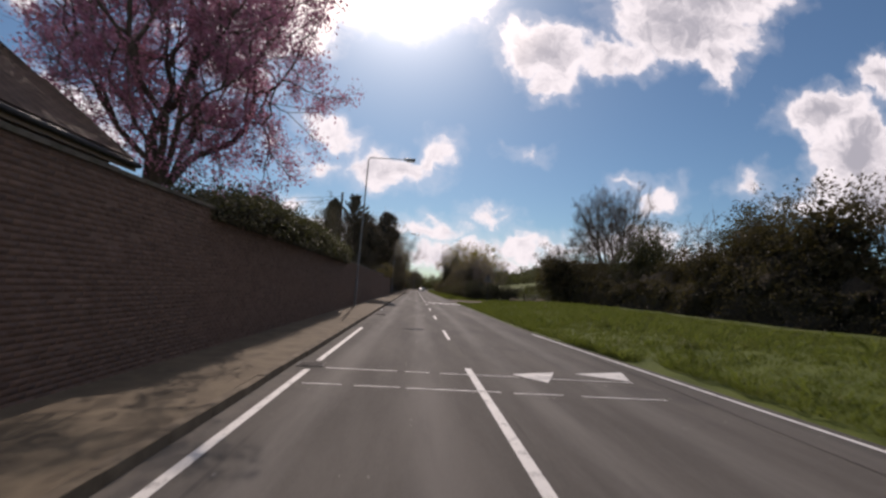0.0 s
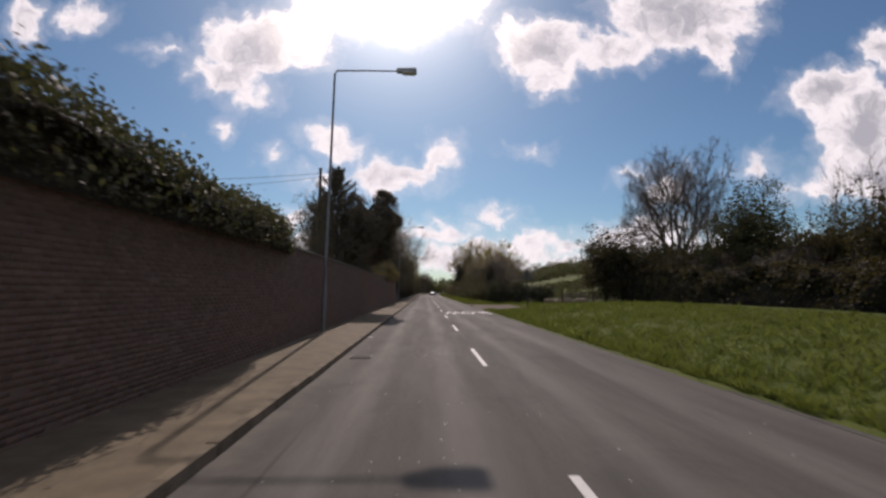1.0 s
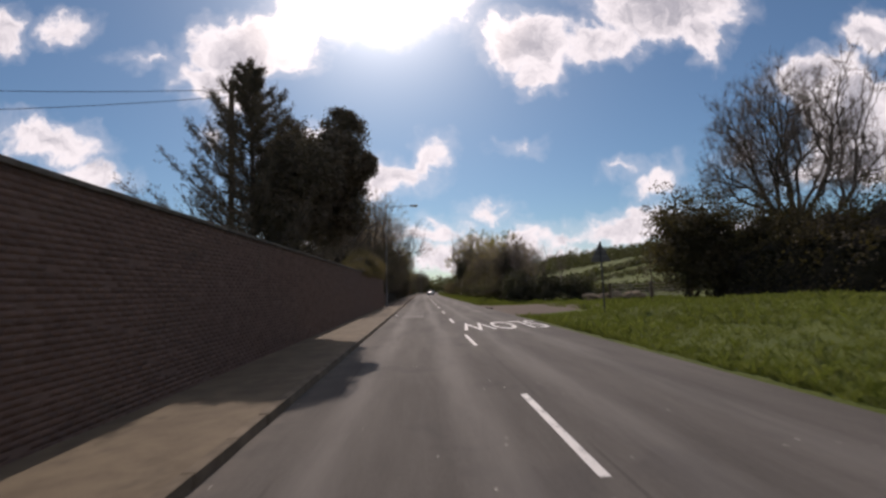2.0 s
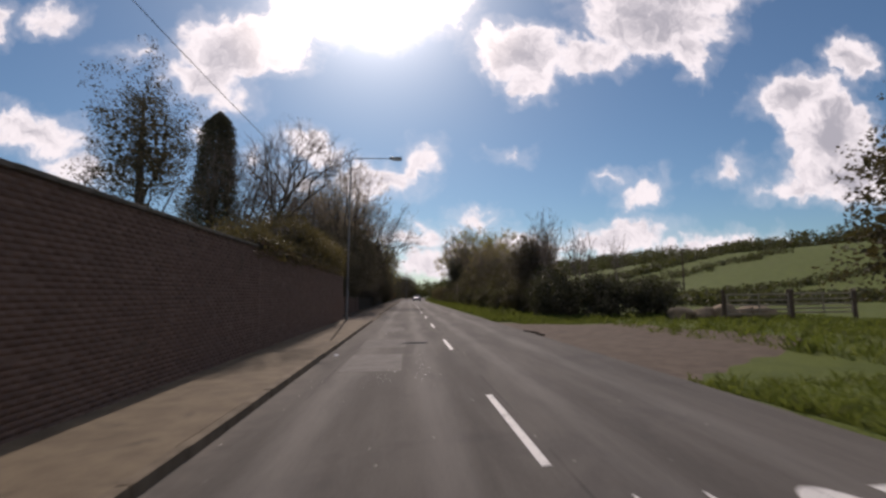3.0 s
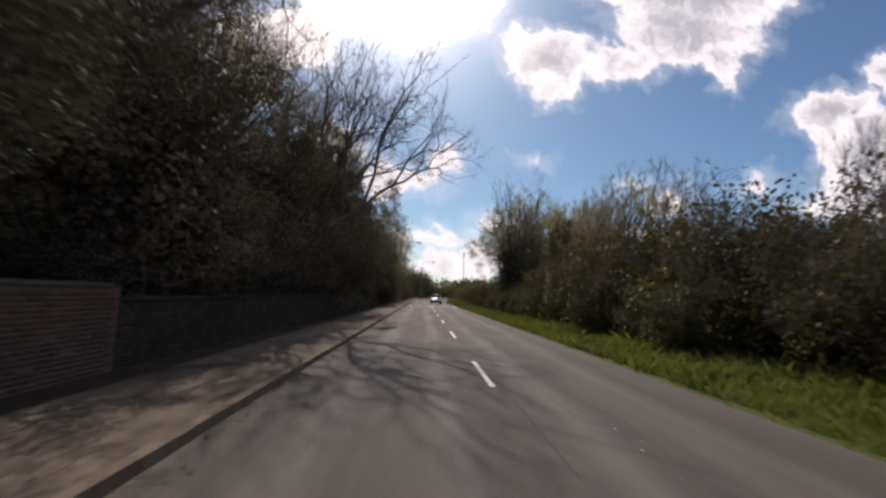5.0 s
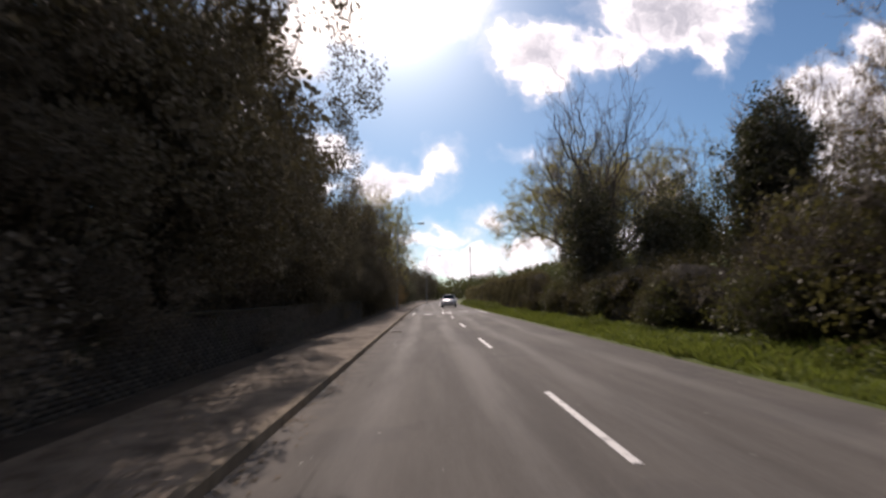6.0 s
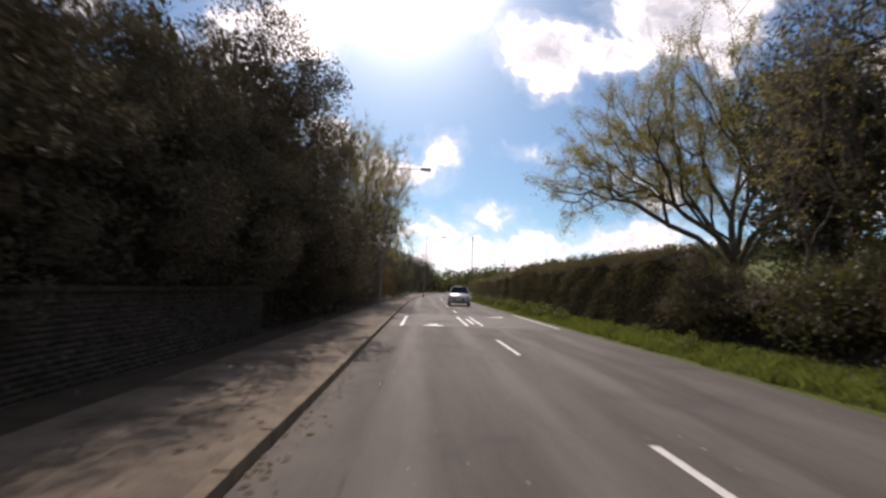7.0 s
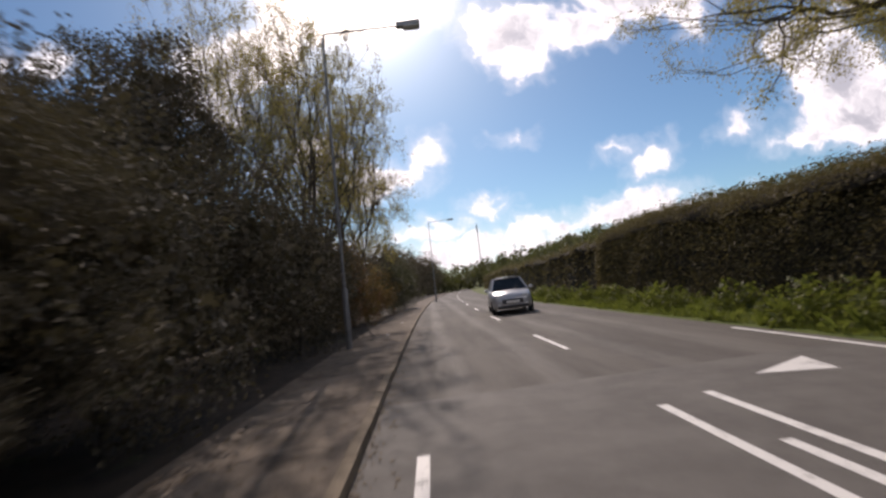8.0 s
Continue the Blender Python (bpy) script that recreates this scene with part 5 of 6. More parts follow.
bushes = [thorn_bush(at(8.0, 88), R(150), 2.3, 3.7, THORN, "rounded thorn bush of brown stems with fine olive leaf"),
          thorn_bush(at(8.4, 97), R(151), 2.5, 4.4, THICKET, "tall tangled bush of brown stems and dark leaf"),
          thorn_bush(at(7.6, 103), R(152), 1.8, 2.6, BRAMBLE, "low bramble mound with arching stems")]
for i, x, y, s, tn in ((0, 7.7, 81.5, 0.78, 30), (2, 7.0, 84.5, 0.85, 60), (1, 9.2, 85, 0.9, 200), (2, 6.9, 91.2, 0.95, 80), (1, 9.4, 91.5, 1.0, 120), (0, 7.8, 94.5, 0.95, 260), (2, 6.8, 99.5, 0.9, 300), (0, 9.0, 100.5, 1.5, 100),
                       (1, 9.2, 105.5, 1.3, 20), (2, 6.9, 107, 0.95, 200), (0, 8.1, 109.8, 1.3, 10), (2, 7.2, 112.6, 0.9, 250), (1, 9.2, 113.5, 1.35, 170), (0, 7.9, 116.5, 1.25, 70), (2, 6.9, 119.2, 0.85, 40), (1, 8.6, 119.6, 1.0, 310),
                       (0, 11.5, 88.5, 1.0, 140), (1, 11.8, 96.5, 1.4, 10), (0, 11.6, 111, 1.4, 220)):
    copy_thing(bushes[i], at(x, y, tn, s))


def dead_stem(x, y, h):
    """A bleached dead stem, hung with pale dry seed fluff."""
    top = thing("dead_stem", pose(x, y, float(ground_z(x, y))), "bleached dead stem hung with pale dry seed heads", "dead plant")
    rng = R(153)
    f = np.linspace(0, 1, 9)
    p = np.c_[0.12 * np.sin(f * 7), 0.1 * np.sin(f * 5 + 1), f * h - 0.1]
    part("stem", mesh_from("stem", *tubes([(p, np.linspace(0.03, 0.01, 9))], 6), True), PALE_STEM, top)
    pts = p[rng.integers(2, 9, 420)] + rng.normal(size=(420, 3)) * (0.13, 0.13, 0.16)
    part("seed_head", leaf_mesh("seed_head", rng, pts, 0.05, slim=0.7), PALE_FLUFF, top, "pale dry fluff")["kind"] = "stuff"


dead_stem(6.1, 113.4, 3.0)
crown_tree(at(23.9, 57.5), R(53), 3.2, 0.42, (-0.2, 0, 9.8), (5.6, 5.4, 6.0), 1150, "large bare dome-crowned tree full of fine twigs", twigs=8, twig_len=0.8, twig_r=0.007, inner=0.35, low=-0.55, boughs=7)
thin = crown_tree(at(9.2, 79), R(54), 3.0, 0.08, (0.1, 0, 5.6), (1.7, 1.6, 2.9), 60, "slender bare sapling rising from the bushes", twigs=5, twig_len=0.55, inner=0.2, low=-0.8, boughs=3, name="sapling", spread_up=0.7)
for x, y, s, tn in ((11, 78, 0.8, 90), (12.2, 80, 0.75, 200), (9.9, 81, 0.85, 20), (13.6, 77, 0.7, 300), (23, 47, 1.0, 10), (25, 41, 0.9, 70), (27, 33, 0.95, 150), (8.5, 103, 0.9, 30),
                    (9, 96, 0.8, 250), (26, 24, 1.2, 100), (22, 36, 1.15, 210), (21, 50, 1.1, 330), (25, 15, 1.2, 20), (20.5, 56, 1.2, 140), (8.4, 141, 1.0, 45)):
    copy_thing(thin, at(x, y, tn, s))
willow = dense_tree(at(22.5, 45), R(55), (0, 0, 5.0), (3.2, 3.2, 4.3), DARKGREEN, "rounded tree in dark olive-green leaf", 360, 0.6, 44, 0.135, 0.15, inner=0.35)
for x, y, s in ((25.5, 33, 1.05), (26.5, 18, 1.2)):
    copy_thing(willow, at(x, y, 80 * s, s))
for x, y, rx, ry, h in ((8.6, 76, 1.9, 2.4, 3.1), (11.4, 75, 2.1, 2.2, 2.9), (14, 73.5, 2.0, 2.0, 2.6)):
    dense_tree(at(x, y), R(int(x * 10)), (0, 0, h * 0.45), (rx, ry, h * 0.55), IVY, "dark bramble bush beside the track", 230, 0.5, 36, 0.11, 0.05, "bush", "bush", low=-1)
dense_tree(at(9.0, 83), R(56), (0, 0, 3.9), (1.7, 1.7, 2.4), EVERGREEN, "ivy-clad small tree with a flat dense crown", 420, 0.4, 44, 0.085, 0.14)
hedge("wild_hedge", R(57), (8.6, 78), (8.0, 123), -3.0, 3.2, THICKET, "overgrown roadside hedge of brambles and thorn", 110, 0.10, 0.8, hvar=0.3, fringe=0.3)
for x, y, s in ((9.6, 138, 0.6), (13, 133, 0.8)):
    copy_thing(willow, at(x, y, 130 * s * 3, s))
dense_tree(at(9.9, 123.0), R(58), (0, 0, 4.7), (1.35, 1.4, 3.5), IVY, "tall tree trunk clothed in dark ivy", 700, 0.36, 40, 0.11, 0.2, slim=0.7, low=-1, heart=5)
ivied = dense_tree(at(7.8, 134.5), R(59), (0, 0, 4.6), (1.6, 1.8, 4.2), IVY, "ivy-covered tree beside the hedge", 300, 0.55, 36, 0.12, 0.18, low=-1)
copy_thing(ivied, at(10, 131, 70, 0.8))
crown_tree(at(8.6, 136), R(60), 3.8, 0.22, (0.2, 0, 9.2), (4.4, 4.2, 5.4), 300, "tall bare ash tree with arching limbs", twigs=4, twig_len=0.8, inner=0.35, low=-0.6, boughs=6, spread_up=0.5)
budding = crown_tree(at(9.6, 139.5), R(61), 2.6, 0.17, (0, 0, 6.8), (3.6, 3.6, 4.6), 300, "budding tree with a haze of pale twigs", twigs=6, twig_len=0.6, inner=0.4, low=-0.8, leaf=OAKLEAF, leaf_size=0.07,
                     leaves=11000, fuzz=0.06, boughs=5)
for x, y, s, tn in ((14.5, 136, 1.0, 260), (20, 120, 0.9, 30), (9.5, 110, 0.75, 50), (12.2, 112.8, 0.85, 140)):
    copy_thing(budding, at(x, y, tn, s))
wispy = crown_tree(at(9.8, 115.6), R(66), 2.4, 0.13, (0, 0, 5.6), (2.6, 2.6, 3.6), 260, "twiggy thorn tree hazed with pale blossom", twigs=7, twig_len=0.55, inner=0.25, low=-0.8, leaf=BUDS, leaf_size=0.05,
                   leaves=15000, fuzz=0.06, boughs=5, spread_up=0.6)
for x, y, s, tn in ((13.6, 125.5, 1.15, 70), (12.6, 120.5, 0.95, 190), (11.6, 91.2, 0.95, 20), (13.4, 96, 0.9, 260)):
    copy_thing(wispy, at(x, y, tn, s))
dense_tree(at(11.4, 143.5), R(68), (0, 0, 6.4), (2.5, 2.5, 5.6), IVY, "tall tree smothered in dark ivy behind the hedge", 620, 0.6, 36, 0.13, 0.24, low=-1)
hedge("wild_hedge", R(67), (6.5, 120.5), (6.3, 143.6), -2.6, 2.1, THICKET, "low ragged hedge of brambles and thorn gone wild", 190, 0.085, 0.55, hvar=0.22, fringe=0.2, sprigs=0.6)
for i, x, y, s, tn in ((1, 6.9, 143.0, 0.66, 60), (2, 7.3, 138.6, 0.95, 10), (0, 7.9, 135.0, 0.8, 150), (2, 7.2, 130.4, 0.85, 230), (0, 8.2, 127.0, 0.75, 300), (2, 7.0, 124.2, 0.8, 120)):
    copy_thing(bushes[i], at(x, y, tn, s))
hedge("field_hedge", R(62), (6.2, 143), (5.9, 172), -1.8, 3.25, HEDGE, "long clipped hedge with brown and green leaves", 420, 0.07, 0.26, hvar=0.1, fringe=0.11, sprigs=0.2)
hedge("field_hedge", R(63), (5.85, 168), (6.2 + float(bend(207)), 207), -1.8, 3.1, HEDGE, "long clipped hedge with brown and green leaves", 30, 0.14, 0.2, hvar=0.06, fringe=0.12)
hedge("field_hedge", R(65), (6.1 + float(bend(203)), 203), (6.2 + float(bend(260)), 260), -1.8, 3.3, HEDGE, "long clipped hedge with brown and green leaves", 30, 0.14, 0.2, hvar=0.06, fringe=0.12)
crown_tree(at(18.3, 158), R(64), 3.6, 0.52, (-1.0, 0, 10.4), (11.2, 9.5, 6.6), 900, "spreading oak tree with crooked limbs and young leaves", twigs=5, twig_len=0.9, inner=0.3, low=-0.62, boughs=9, leaf=OAKLEAF,
           leaf_size=0.09, leaves=190000, fuzz=0.16, spread_up=0.15)

# ---- far woods ----
def far_wood(name, rng, spots, label, size=0.9, per=34, clump=2.2):
    cs = np.array([(x, y, float(ground_z(x, y)) + z) for x, y, z in spots])
    pts = scatter(rng, cs, per, clump, 0.9)
    ob = part(name, leaf_mesh(name, rng, pts, size), FARWOOD)
    tagged(ob, label, "wood", kind="stuff")


rng = R(71)
spots = [(x + rng.normal() * 4, 330 + 0.25 * abs(x) + rng.uniform(0, 60), rng.uniform(1, 8 + 4 * rng.uniform())) for x in rng.uniform(-160, 220, 1500)]
far_wood("far_wood", rng, spots, "distant wooded ridge closing the road ahead", per=24)
spots = [(x, 300 + 0.2 * abs(x) + rng.uniform(0, 25), rng.uniform(0.5, 5.5 + 3.5 * abs(math.sin(0.09 * x)) * rng.uniform(0.4, 1))) for x in rng.normal(15, 55, 1100)]
far_wood("far_wood", rng, spots, "tall dark trees where the road leaves the valley", 1.15, 22, 2.4)
spots = [(rng.uniform(40, 420), rng.uniform(0, 1), rng.uniform(0, 1)) for _ in range(1100)]
spots = [(x, 150 + 0.55 * x + u * 12, 0.2 + h * (0.9 + 5.8 * float(smooth01(x, 100, 170)))) for x, u, h in spots]
far_wood("far_wood", rng, spots, "distant hedgerow trees along the top of the field", 1.0, 20, 1.8)
spots = [(x, 112 + 0.15 * x + rng.normal() * 2, rng.uniform(0.1, 0.9)) for x in rng.uniform(18, 160, 520)]
spots += [(x, 150 + 0.3 * x + rng.normal() * 3, rng.uniform(0.1, 1.0)) for x in rng.uniform(20, 120, 380)]
spots += [(x, 86 + 0.1 * x + rng.normal() * 2, rng.uniform(0.1, 0.7)) for x in rng.uniform(20, 60, 200)]
far_wood("far_wood", rng, spots, "hedge across the green field", 0.5, 26, 0.9)
spots = [(x, 226 + 0.25 * x + rng.uniform(0, 70), rng.uniform(0.5, 3.0 + 4.5 * abs(math.sin(0.11 * x)))) for x in rng.uniform(16, 160, 1600)]
far_wood("far_wood", rng, spots, "dark copse on the rise behind the hedge", 0.8, 26, 1.8)
spots = []
for u in rng.uniform(0.2, 1.1, 1100):
    x = rng.uniform(170, 235)
    spots.append((x, 27 + x / u, rng.uniform(1, 8)))
far_wood("far_wood", rng, spots, "dark wood along the crest of the field", 1.3, 34, 3.2)

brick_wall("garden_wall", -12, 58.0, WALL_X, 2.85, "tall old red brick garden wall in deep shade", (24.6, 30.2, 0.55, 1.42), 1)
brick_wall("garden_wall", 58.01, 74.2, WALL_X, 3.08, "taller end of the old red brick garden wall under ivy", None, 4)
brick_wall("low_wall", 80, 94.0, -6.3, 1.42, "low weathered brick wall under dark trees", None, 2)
# this stretch wears the darker stone in place of tree shade
brick_wall("low_wall", 94.02, 141.0, -6.3, 1.2, "low wall, coloured almost black for the shade of the trees", None, 3, face_of=SHADED_STONE, cap=SHADED_STONE)

# ---- grass, weeds, small things ----
def grass_patch(name, rng, x0, x1, y0, y1, n, height, width, label, fade=1.6):
    tufts = n // 16
    tx, ty, th = rng.uniform(0, 1, tufts) ** fade, rng.uniform(y0, y1, tufts), rng.gamma(8.0, 0.115, tufts)
    pick = rng.integers(0, tufts, n)
    loose = rng.uniform(0, 1, n) < 0.45
    u = np.where(loose, rng.uniform(0, 1, n) ** fade, tx[pick])
    y = np.where(loose, rng.uniform(y0, y1, n), ty[pick] + rng.normal(size=n) * 0.09)
    x = x0 + (x1 - x0) * u + np.where(loose, 0, rng.normal(size=n) * 0.09) + bend(y)
    side = np.maximum(x0, np.interp(y, [-60, 3, 9.5, 17, 24], [4.8, 4.8, 4.36, 3.88, 3.68])) + bend(y)
    x = np.where(x < side, side + rng.uniform(0, 0.25, n), x) + 0.06 * np.sin(y * 3.7) * np.sin(y * 1.13)
    patchy = waves(rng, 7, 0.15, 0.9)
    h = height * np.where(loose, 0.75, th[pick]) * (1 + 0.45 * patchy(x, y))
    pts = np.c_[x, y, ground_z(x, y) - 0.01]
    v, f = blades(rng, pts, h, width)
    tagged(part(name, mesh_from(name, v, f), BLADE), label, "grass", kind="stuff")


grass_patch("grass", R(81), EDGE_X + 0.1, 17, 10, 53, 105000, 0.15, 0.013, "bright green spring grass on the roadside bank")
grass_patch("grass", R(86), 8.2, 23, 53, 76, 22000, 0.2, 0.024, "rough green grass between the track and the gate", 1.0)
grass_patch("grass", R(89), 4.7, 9.5, 68.6, 75, 8000, 0.17, 0.014, "straggling verge grass beside the track", 1.0)
grass_patch("grass", R(80), 4.8, 17, -2, 10, 24000, 0.13, 0.012, "bright green spring grass on the roadside bank")
grass_patch("grass", R(82), EDGE_X + 0.05, 7.2, 72, 118, 55000, 0.2, 0.013, "rough green verge grass under the hedge", 1.1)
grass_patch("grass", R(83), EDGE_X + 0.05, 6.0, 118, 185, 60000, 0.16, 0.013, "rough green verge grass under the clipped hedge", 1.1)


def weed_clump(m, rng, r, h, label, n=420, leaf=None):
    top = thing("weed_clump", m, label, "weeds", "verge weeds")
    a, q = rng.uniform(0, 6.283, n), rng.uniform(0, 1, n) ** 0.5
    z = h * (1 - q ** 2) * rng.uniform(0.2, 1.1, n)
    pts = np.c_[np.cos(a) * q * r, np.sin(a) * q * r, z]
    part("foliage", leaf_mesh("foliage", rng, pts, 0.12, slim=0.5), leaf or WEED, top)["kind"] = "stuff"
    st = [([(0.1 * r * math.cos(k), 0.1 * r * math.sin(k), -0.05), (0.5 * r * math.cos(k), 0.5 * r * math.sin(k), h * 0.6)], [0.008, 0.004]) for k in range(7)]
    part("stem", mesh_from("stem", *tubes(st, 3)), WEED, top)
    return top


w1 = weed_clump(at(5.0, 76), R(84), 0.55, 0.7, "leafy clump of bright green verge weeds")
rng = R(85)
for k in range(84):
    y = rng.uniform(72, 182) if k < 40 else rng.uniform(150, 190)
    x = rng.uniform(4.1, 5.4) if y > 110 else rng.uniform(4.3, 6.6)
    s = rng.uniform(0.3, 0.75) if k < 40 else rng.uniform(0.7, 1.3)
    c = copy_thing(w1, pose(x + float(bend(y)), y, float(ground_z(x, y)) - 0.03, 0, 0, rng.uniform(0, 360)) @ Matrix.Diagonal((s, s, s, 1)))
for k in range(22):
    x, y, s = rng.uniform(6, 15), rng.uniform(5, 50), rng.uniform(0.35, 0.7)
    copy_thing(w1, pose(x, y, float(ground_z(x, y)) - 0.05, 0, 0, rng.uniform(0, 360)) @ Matrix.Diagonal((s, s, s * 0.7, 1)))


def leaf_litter(rng, n, y0, y1, label):
    """Dead leaves lying flat on the footway and in the gutter."""
    y = rng.uniform(y0, y1, n)
    gutter = rng.uniform(0, 1, n) < 0.3
    x = np.where(gutter, KERB_X + 0.02 + kerb_in(y) + np.abs(rng.normal(size=n)) * 0.16, -5.35 + 1.7 * rng.uniform(0, 1, n) ** 1.6)
    drive = smooth01(y, 73.2, 75.2) * (1 - smooth01(y, 82.8, 84.8))
    z = np.where(gutter, 0.008, 0.116 - 0.062 * drive)
    pts = np.c_[x + bend(y), y, z]
    v, f = leaf_cards(rng, pts, 0.075, slim=0.6)
    base = np.repeat(z, 4)
    v[:, 2] = base + np.abs(v[:, 2] - base) * 0.25
    tagged(part("leaf_litter", mesh_from("leaf_litter", v, f), DEADLEAF), label, "leaves", kind="stuff")


leaf_litter(R(87), 9000, 73.3, 168, "brown dead leaves strewn along the footway and gutter")


def warning_sign(x, y):
    z = float(ground_z(x, y))
    top = thing("road_sign", pose(x, y, z + 0.12, 0, 0, 6), "triangular road sign on a dark post, seen from behind", "road sign")
    part("post", mesh_from("post", *tubes([([(0, 0, -0.5), (0, 0, 1.5), (0, 0, 2.95)], [0.038, 0.038, 0.038])], 10), True), DARK_PLASTIC, top)
    bm = bmesh.new()
    cor = [(-0.45, 2.1), (0.45, 2.1), (0.0, 2.9)]
    pts = []
    for i, (cx, cz) in enumerate(cor):
        for k in range(4):
            a0 = (210, 330, 90)[i] - 50 + k * 33
            pts.append((cx * 0.9 + 0.05 * math.cos(radians(a0)), cz * 0.9 + 0.24 + 0.05 * math.sin(radians(a0))))
    f = bm.faces.new([bm.verts.new((px, 0.045, pz)) for px, pz in pts])
    e = bmesh.ops.extrude_face_region(bm, geom=[f])
    for v in e["geom"]:
        if isinstance(v, bmesh.types.BMVert):
            v.co.y += 0.004
    bmesh.ops.recalc_face_normals(bm, faces=bm.faces)
    part("plate", bm, SIGN_GREY, top, "dull grey back of the triangular plate")
    for zz in (2.3, 2.55):
        part("clip", box((-0.3, 0.03, zz), (0.3, 0.046, zz + 0.04), 0.004), GALV, top)


warning_sign(6.4, 47.2)


def field_gate(x0, x1, y):
    top = thing("field_gate", pose(x0, y, float(ground_z(x0, y))), "weathered timber five-bar field gate, closed", "gate")
    w = x1 - x0
    for z in (0.3, 0.52, 0.76, 1.02, 1.32):
        part("bar", box((0.05, -0.02, z), (w - 0.05, 0.02, z + 0.085), 0.008), TIMBER, top)
    for x in (0.05, w / 2, w - 0.15):
        part("upright", box((x, -0.045, 0.28), (x + 0.09, -0.021, 1.42), 0.006), TIMBER, top)
    for x in (-0.16, w + 0.02):
        part("gate_post", box((x, -0.09, -0.3), (x + 0.15, 0.09, 1.6), 0.02), POLE_WOOD, top)


field_gate(15.4, 19.0, 68.4)
field_gate(19.3, 22.9, 68.7)


def boulder(x, y, r, seed):
    bm = bmesh.new()
    bmesh.ops.create_icosphere(bm, subdivisions=3, radius=r)
    ph = R(seed).uniform(0, 6, 6)
    for v in bm.verts:
        d = v.co.normalized()
        v.co *= 1 + 0.16 * math.sin(3 * d.x + ph[0]) * math.cos(2.5 * d.y + ph[1]) + 0.10 * math.sin(5 * d.z + ph[2] + 3 * d.x)
        v.co.z *= 0.62
    ob = part("boulder", bm, STONE, smooth=True)
    ob.matrix_world = pose(x, y, float(ground_z(x, y)) + r * 0.35, 0, 0, seed * 40)
    tagged(ob, "pale weathered boulder at the edge of the track", "boulder", "boulders beside the track")


for i, (x, y, r) in enumerate(((14.3, 70.6, 0.75), (15.4, 70.3, 0.7), (16.4, 70.0, 0.85), (17.5, 69.9, 0.65), (18.3, 69.6, 0.7))):
    boulder(x, y, r, i + 1)


def fallen_kerb(x, y, turn, ln):
    bm = box((-ln / 2, -0.05, -0.06), (ln / 2, 0.05, 0.03), 0.012)
    ob = part("loose_kerb", bm, EARTH)
    ob.matrix_world = pose(x, y, 0.02, 0, 0, turn)
    tagged(ob, "broken kerb edging at the mouth of the track", "kerb edging", "broken edgings")


for x, y, tn, ln in ((3.72, 63.6, -72, 1.0), (3.72, 62.35, -80, 0.6)):
    fallen_kerb(x, y, tn, ln)


def litter(x, y, seed, z=0.004):
    bm = bmesh.new()
    bmesh.ops.create_icosphere(bm, subdivisions=2, radius=0.07)
    ph = R(seed).uniform(0, 6, 3)
    for v in bm.verts:
        v.co.x *= 1.3 + 0.3 * math.sin(9 * v.co.y + ph[0])
        v.co.z = abs(v.co.z) * (0.5 + 0.2 * math.sin(40 * v.co.x + ph[1]))
    ob = part("litter", bm, LITTER_WHITE)
    ob.matrix_world = pose(x, y, z, 0, 0, seed * 50)
    tagged(ob, "crumpled scrap of white litter in the gutter", "litter", "litter scraps")


for i, (x, y, z) in enumerate(((-3.2, 28.3, 0.004), (-3.08, 57.3, 0.004), (-4.3, 165, 0.104), (-4.1, 171, 0.104))):
    litter(x, y, i + 1, z)


def road_chips(rng, spots, label):
    pts = np.concatenate([np.c_[rng.normal(x, w, n), rng.normal(y, ln, n), np.full(n, 0.006)] for x, y, w, ln, n in spots])
    v, f = leaf_cards(rng, pts, 0.03, slim=0.9)
    v[:, 2] = np.abs(v[:, 2] - 0.006) * 0.5 + 0.003
    tagged(part("road_chippings", mesh_from("road_chippings", v, f), LITTER_WHITE), label, "chippings", kind="stuff")


road_chips(R(88), ((-1.1, 24.5, 0.35, 1.2, 110), (-1.5, 15.5, 0.5, 1.6, 40), (-2.6, 122.5, 0.3, 1.2, 80), (-2.3, 141.5, 0.25, 1.5, 45), (-3.1, 26, 0.12, 2.5, 50), (-0.95, 55.8, 0.08, 1.6, 60), (-1.75, 53.9, 0.15, 0.5, 30), (-1.9, 63.5, 0.2, 0.8, 20)), "scattered pale stone chippings on the road")


def radio_mast(x, y, h):
    z = float(ground_z(x, y))
    top = thing("mast", pose(x, y, z - 0.5), "slim grey mast rising over the distant trees", "mast")
    part("pole", mesh_from("pole", *tubes([([(0, 0, 0), (0, 0, h * 0.5), (0, 0, h)], [0.22, 0.18, 0.14])], 8), True), GALV, top)
    part("antenna", box((-0.28, -0.15, h - 3), (0.28, 0.15, h - 0.5), 0.05), GALV, top)


radio_mast(19.5, 330, 25)
utility_pole(46, 122, 9)


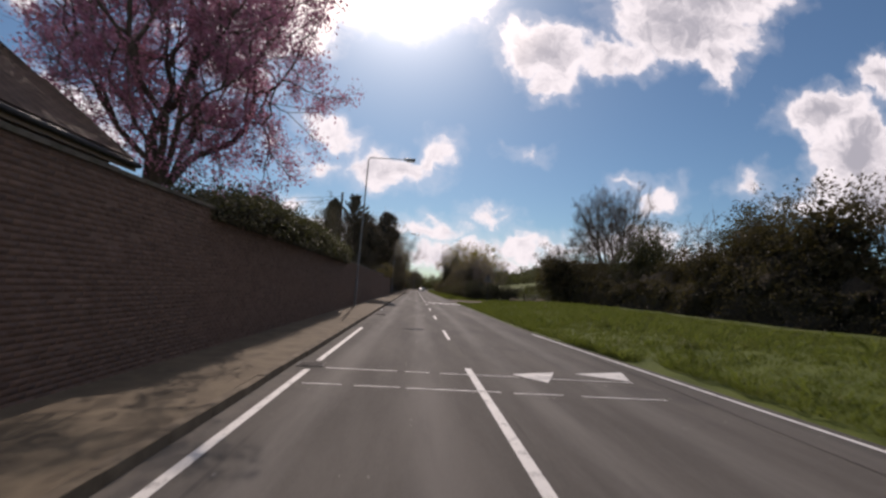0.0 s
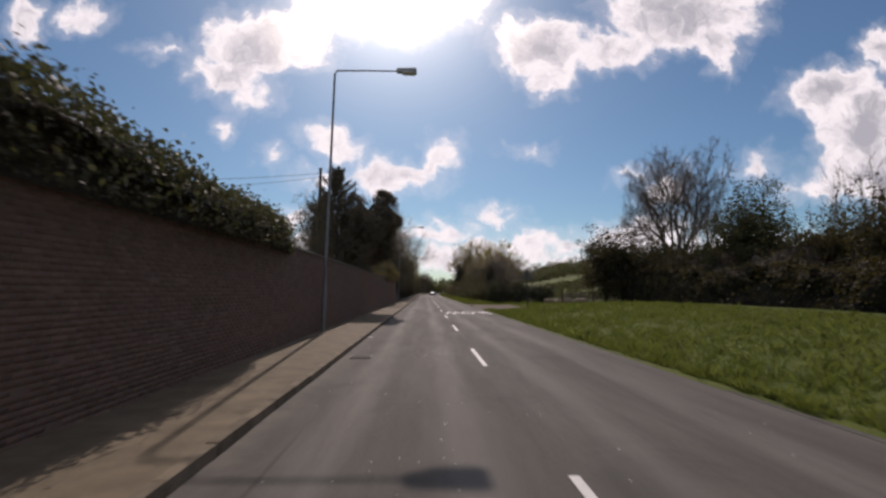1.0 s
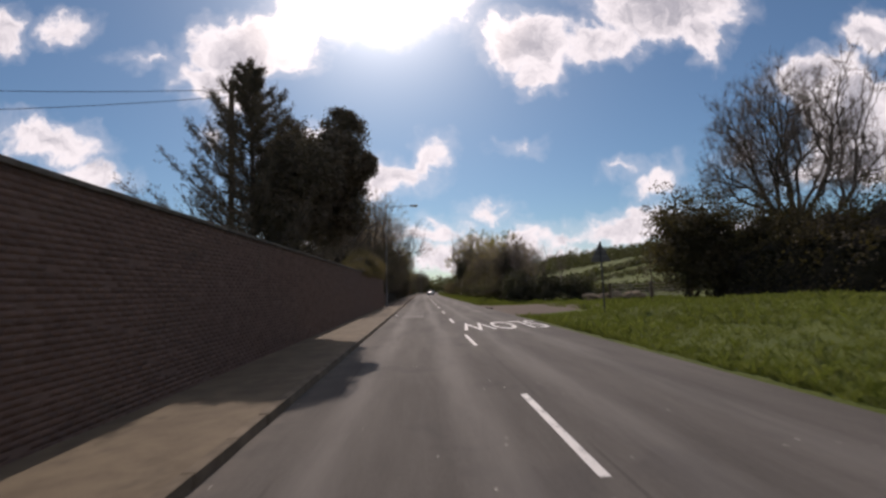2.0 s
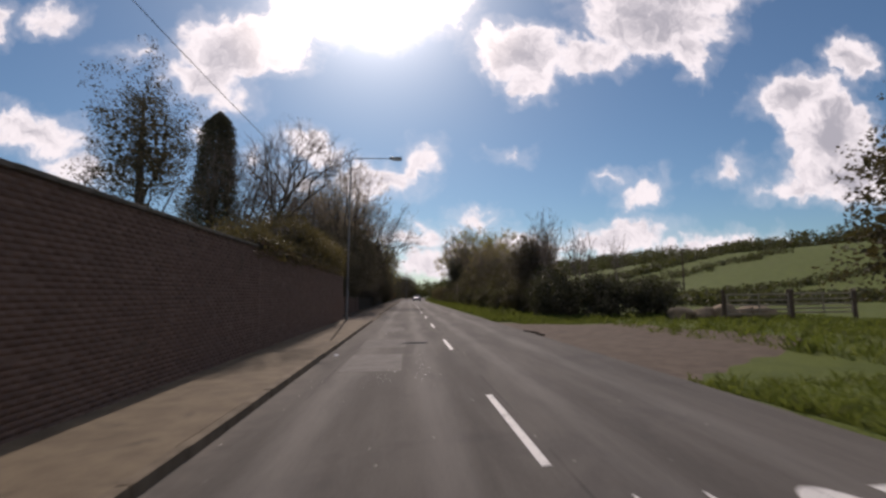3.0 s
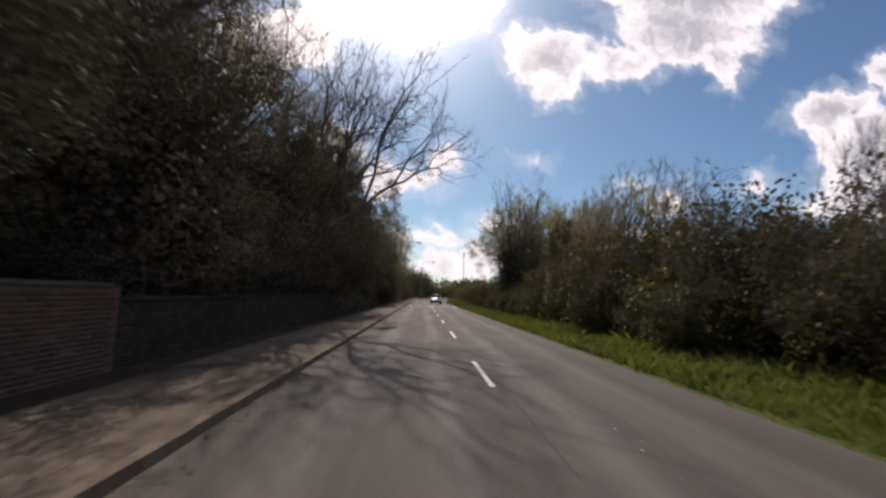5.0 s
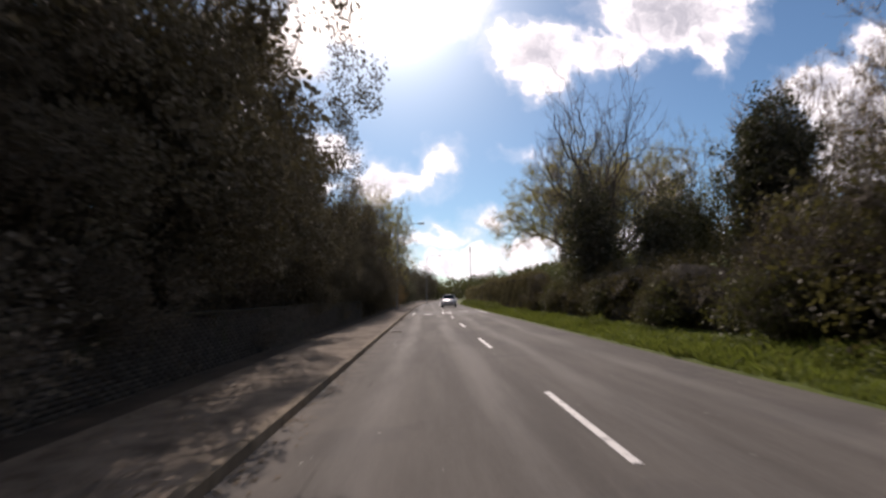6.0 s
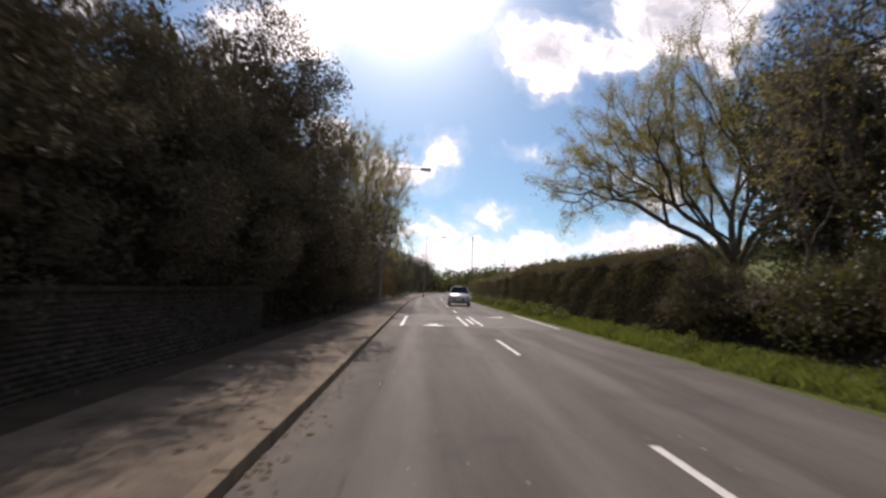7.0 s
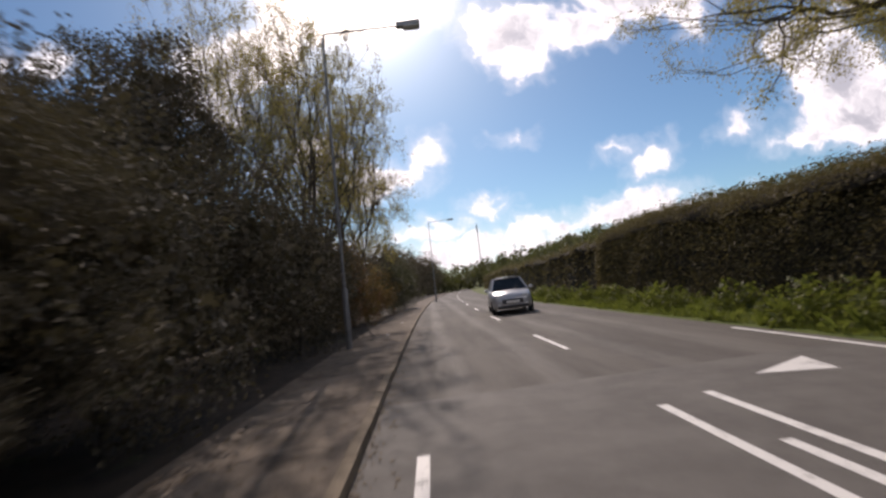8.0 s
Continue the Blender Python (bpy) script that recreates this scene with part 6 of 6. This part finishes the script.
# ---- the oncoming car, standing in its lane ----
def make_car(x, y, turn):
    top = thing("car", pose(x, y, 0.004, 0, 0, turn) @ Matrix.Diagonal((1.1, 1.1, 1.1, 1)), "small silver hatchback car on the opposite lane", "car")
    # the front looks along -y; half sections (y, half width, sill, belt) lofted into a shell
    secs = [(-2.02, 0.60, 0.34, 0.62), (-1.92, 0.74, 0.26, 0.78), (-1.6, 0.82, 0.22, 0.86), (-1.05, 0.85, 0.20, 0.95), (-0.7, 0.86, 0.20, 0.99), (0.4, 0.865, 0.20, 1.0),
            (1.3, 0.86, 0.22, 1.02), (1.8, 0.80, 0.28, 1.0), (1.98, 0.68, 0.36, 0.92)]
    rows = []
    for yy, w, lo, hi in secs:
        half = [(0, lo - 0.02), (w * 0.86, lo), (w * 0.985, lo + 0.1), (w, (lo + hi) / 2), (w * 0.97, hi - 0.07), (w * 0.86, hi), (0, hi + 0.025)]
        ring = [(px, yy, pz) for px, pz in half] + [(-px, yy, pz) for px, pz in half[-2:0:-1]]
        rows.append(ring)
    v = np.array(rows).reshape(-1, 3)
    k = len(rows[0])
    q = [(i * k + j, i * k + (j + 1) % k, (i + 1) * k + (j + 1) % k, (i + 1) * k + j) for i in range(len(rows) - 1) for j in range(k)]
    bm = bmesh.new()
    vs = [bm.verts.new(c) for c in v]
    for f in q:
        bm.faces.new([vs[i] for i in f])
    bm.faces.new(vs[:k][::-1])
    bm.faces.new(vs[-k:])
    bmesh.ops.recalc_face_normals(bm, faces=bm.faces)
    body = part("body", bm, SILVER_PAINT, top, "silver painted body", True)
    # cabin: roof, pillars and windows
    low = [(-1.0, 0.76, 0.97), (1.72, 0.72, 1.0)]
    roof = [(-0.28, 0.58, 1.46), (1.28, 0.56, 1.46)]
    bm = bmesh.new()
    pts = []
    for yy, w, z in (roof[0], (0.4, 0.60, 1.5), roof[1]):
        pts.append([bm.verts.new((-w, yy, z)), bm.verts.new((-w * 0.5, yy, z + 0.035)), bm.verts.new((w * 0.5, yy, z + 0.035)), bm.verts.new((w, yy, z))])
    for i in range(2):
        for j in range(3):
            bm.faces.new([pts[i][j], pts[i][j + 1], pts[i + 1][j + 1], pts[i + 1][j]])
    bmesh.ops.solidify(bm, geom=bm.faces[:], thickness=0.04)
    part("roof", bm, SILVER_PAINT, top, "silver roof panel", True)

    def pane(name, cs, inset=0.0):
        b = bmesh.new()
        b.faces.new([b.verts.new(c) for c in cs])
        bmesh.ops.solidify(b, geom=b.faces[:], thickness=0.012)
        bmesh.ops.recalc_face_normals(b, faces=b.faces)
        return part(name, b, GLASS, top, "dark window glass")

    (y0, w0, z0), (y1, w1, z1) = low
    (ya, wa, za), (yb, wb, zb) = roof
    pane("windscreen", [(-w0, y0, z0), (w0, y0, z0), (wa, ya, za), (-wa, ya, za)])
    pane("rear_window", [(-w1, y1, z1), (w1, y1, z1), (wb, yb, zb), (-wb, yb, zb)])
    for s in (-1, 1):
        pane("side_window", [(s * w0, y0, z0), (s * 0.78, 0.35, 0.99), (s * 0.595, 0.4, 1.49), (s * wa, ya, za)])
        pane("side_window", [(s * 0.78, 0.38, 0.99), (s * w1, y1, z1), (s * wb, yb, zb), (s * 0.595, 0.42, 1.49)])
        part("pillar", mesh_from("pillar", *tubes([([(s * w0, y0, z0), (s * wa, ya, za)], [0.035, 0.03])], 6)), SILVER_PAINT, top)
        part("pillar", mesh_from("pillar", *tubes([([(s * 0.79, 0.36, 0.99), (s * 0.6, 0.41, 1.49)], [0.04, 0.035])], 6)), SILVER_PAINT, top)
        part("pillar", mesh_from("pillar", *tubes([([(s * w1, y1, z1), (s * wb, yb, zb)], [0.06, 0.05])], 6)), SILVER_PAINT, top)
        part("headlight", box((s * 0.50 - 0.15, -1.99, 0.66), (s * 0.50 + 0.15, -1.80, 0.80), 0.03), CLEAR, top, "clear headlight")
        part("fog_lamp", box((s * 0.55 - 0.06, -2.03, 0.36), (s * 0.55 + 0.06, -1.95, 0.44), 0.015), CLEAR, top)
        mir = part("mirror", box((s * 0.86 - 0.0 if s > 0 else -1.03, -0.78, 0.95), (1.03 if s > 0 else -0.86, -0.66, 1.08), 0.025), SILVER_PAINT, top)
        for yy in (-1.28, 1.24):
            wheel = new("wheel")
            wheel.empty_display_size = 0.1
            wheel.parent = top
            wheel.matrix_local = pose(s * 0.77, yy, 0.305)
            part("tyre", mesh_from("tyre", *tubes([([(-0.095 * 1, 0, 0), (-0.08, 0, 0), (0.08, 0, 0), (0.095, 0, 0)], [0.25, 0.305, 0.305, 0.25])], 20), True), RUBBER, wheel)
            part("rim", mesh_from("rim", *tubes([([(-0.09, 0, 0), (0.0, 0, 0), (0.09, 0, 0)], [0.2, 0.2, 0.2])], 14), True), CHROME, wheel)
            part("hub", box((0.05 if s > 0 else -0.1, -0.06, -0.06), (0.1 if s > 0 else -0.05, 0.06, 0.06), 0.02), CHROME, wheel)
    part("grille", box((-0.42, -2.045, 0.44), (0.42, -1.95, 0.62), 0.02), DARK_PLASTIC, top, "dark radiator grille")
    part("bumper_strip", box((-0.62, -2.06, 0.28), (0.62, -1.9, 0.37), 0.025), DARK_PLASTIC, top, "dark lower bumper")
    part("number_plate", box((-0.26, -2.075, 0.46), (0.26, -2.046, 0.56), 0.006), LITTER_WHITE, top, "pale number plate with a plain bar")
    for s in (-1, 1):
        part("wiper", mesh_from("wiper", *tubes([([(s * 0.15, -1.02, 0.985), (s * 0.5 - 0.1, -0.86, 1.10)], [0.008, 0.006])], 4)), DARK_PLASTIC, top)


make_car(1.15 + float(bend(170.6)), 170.6, -5)
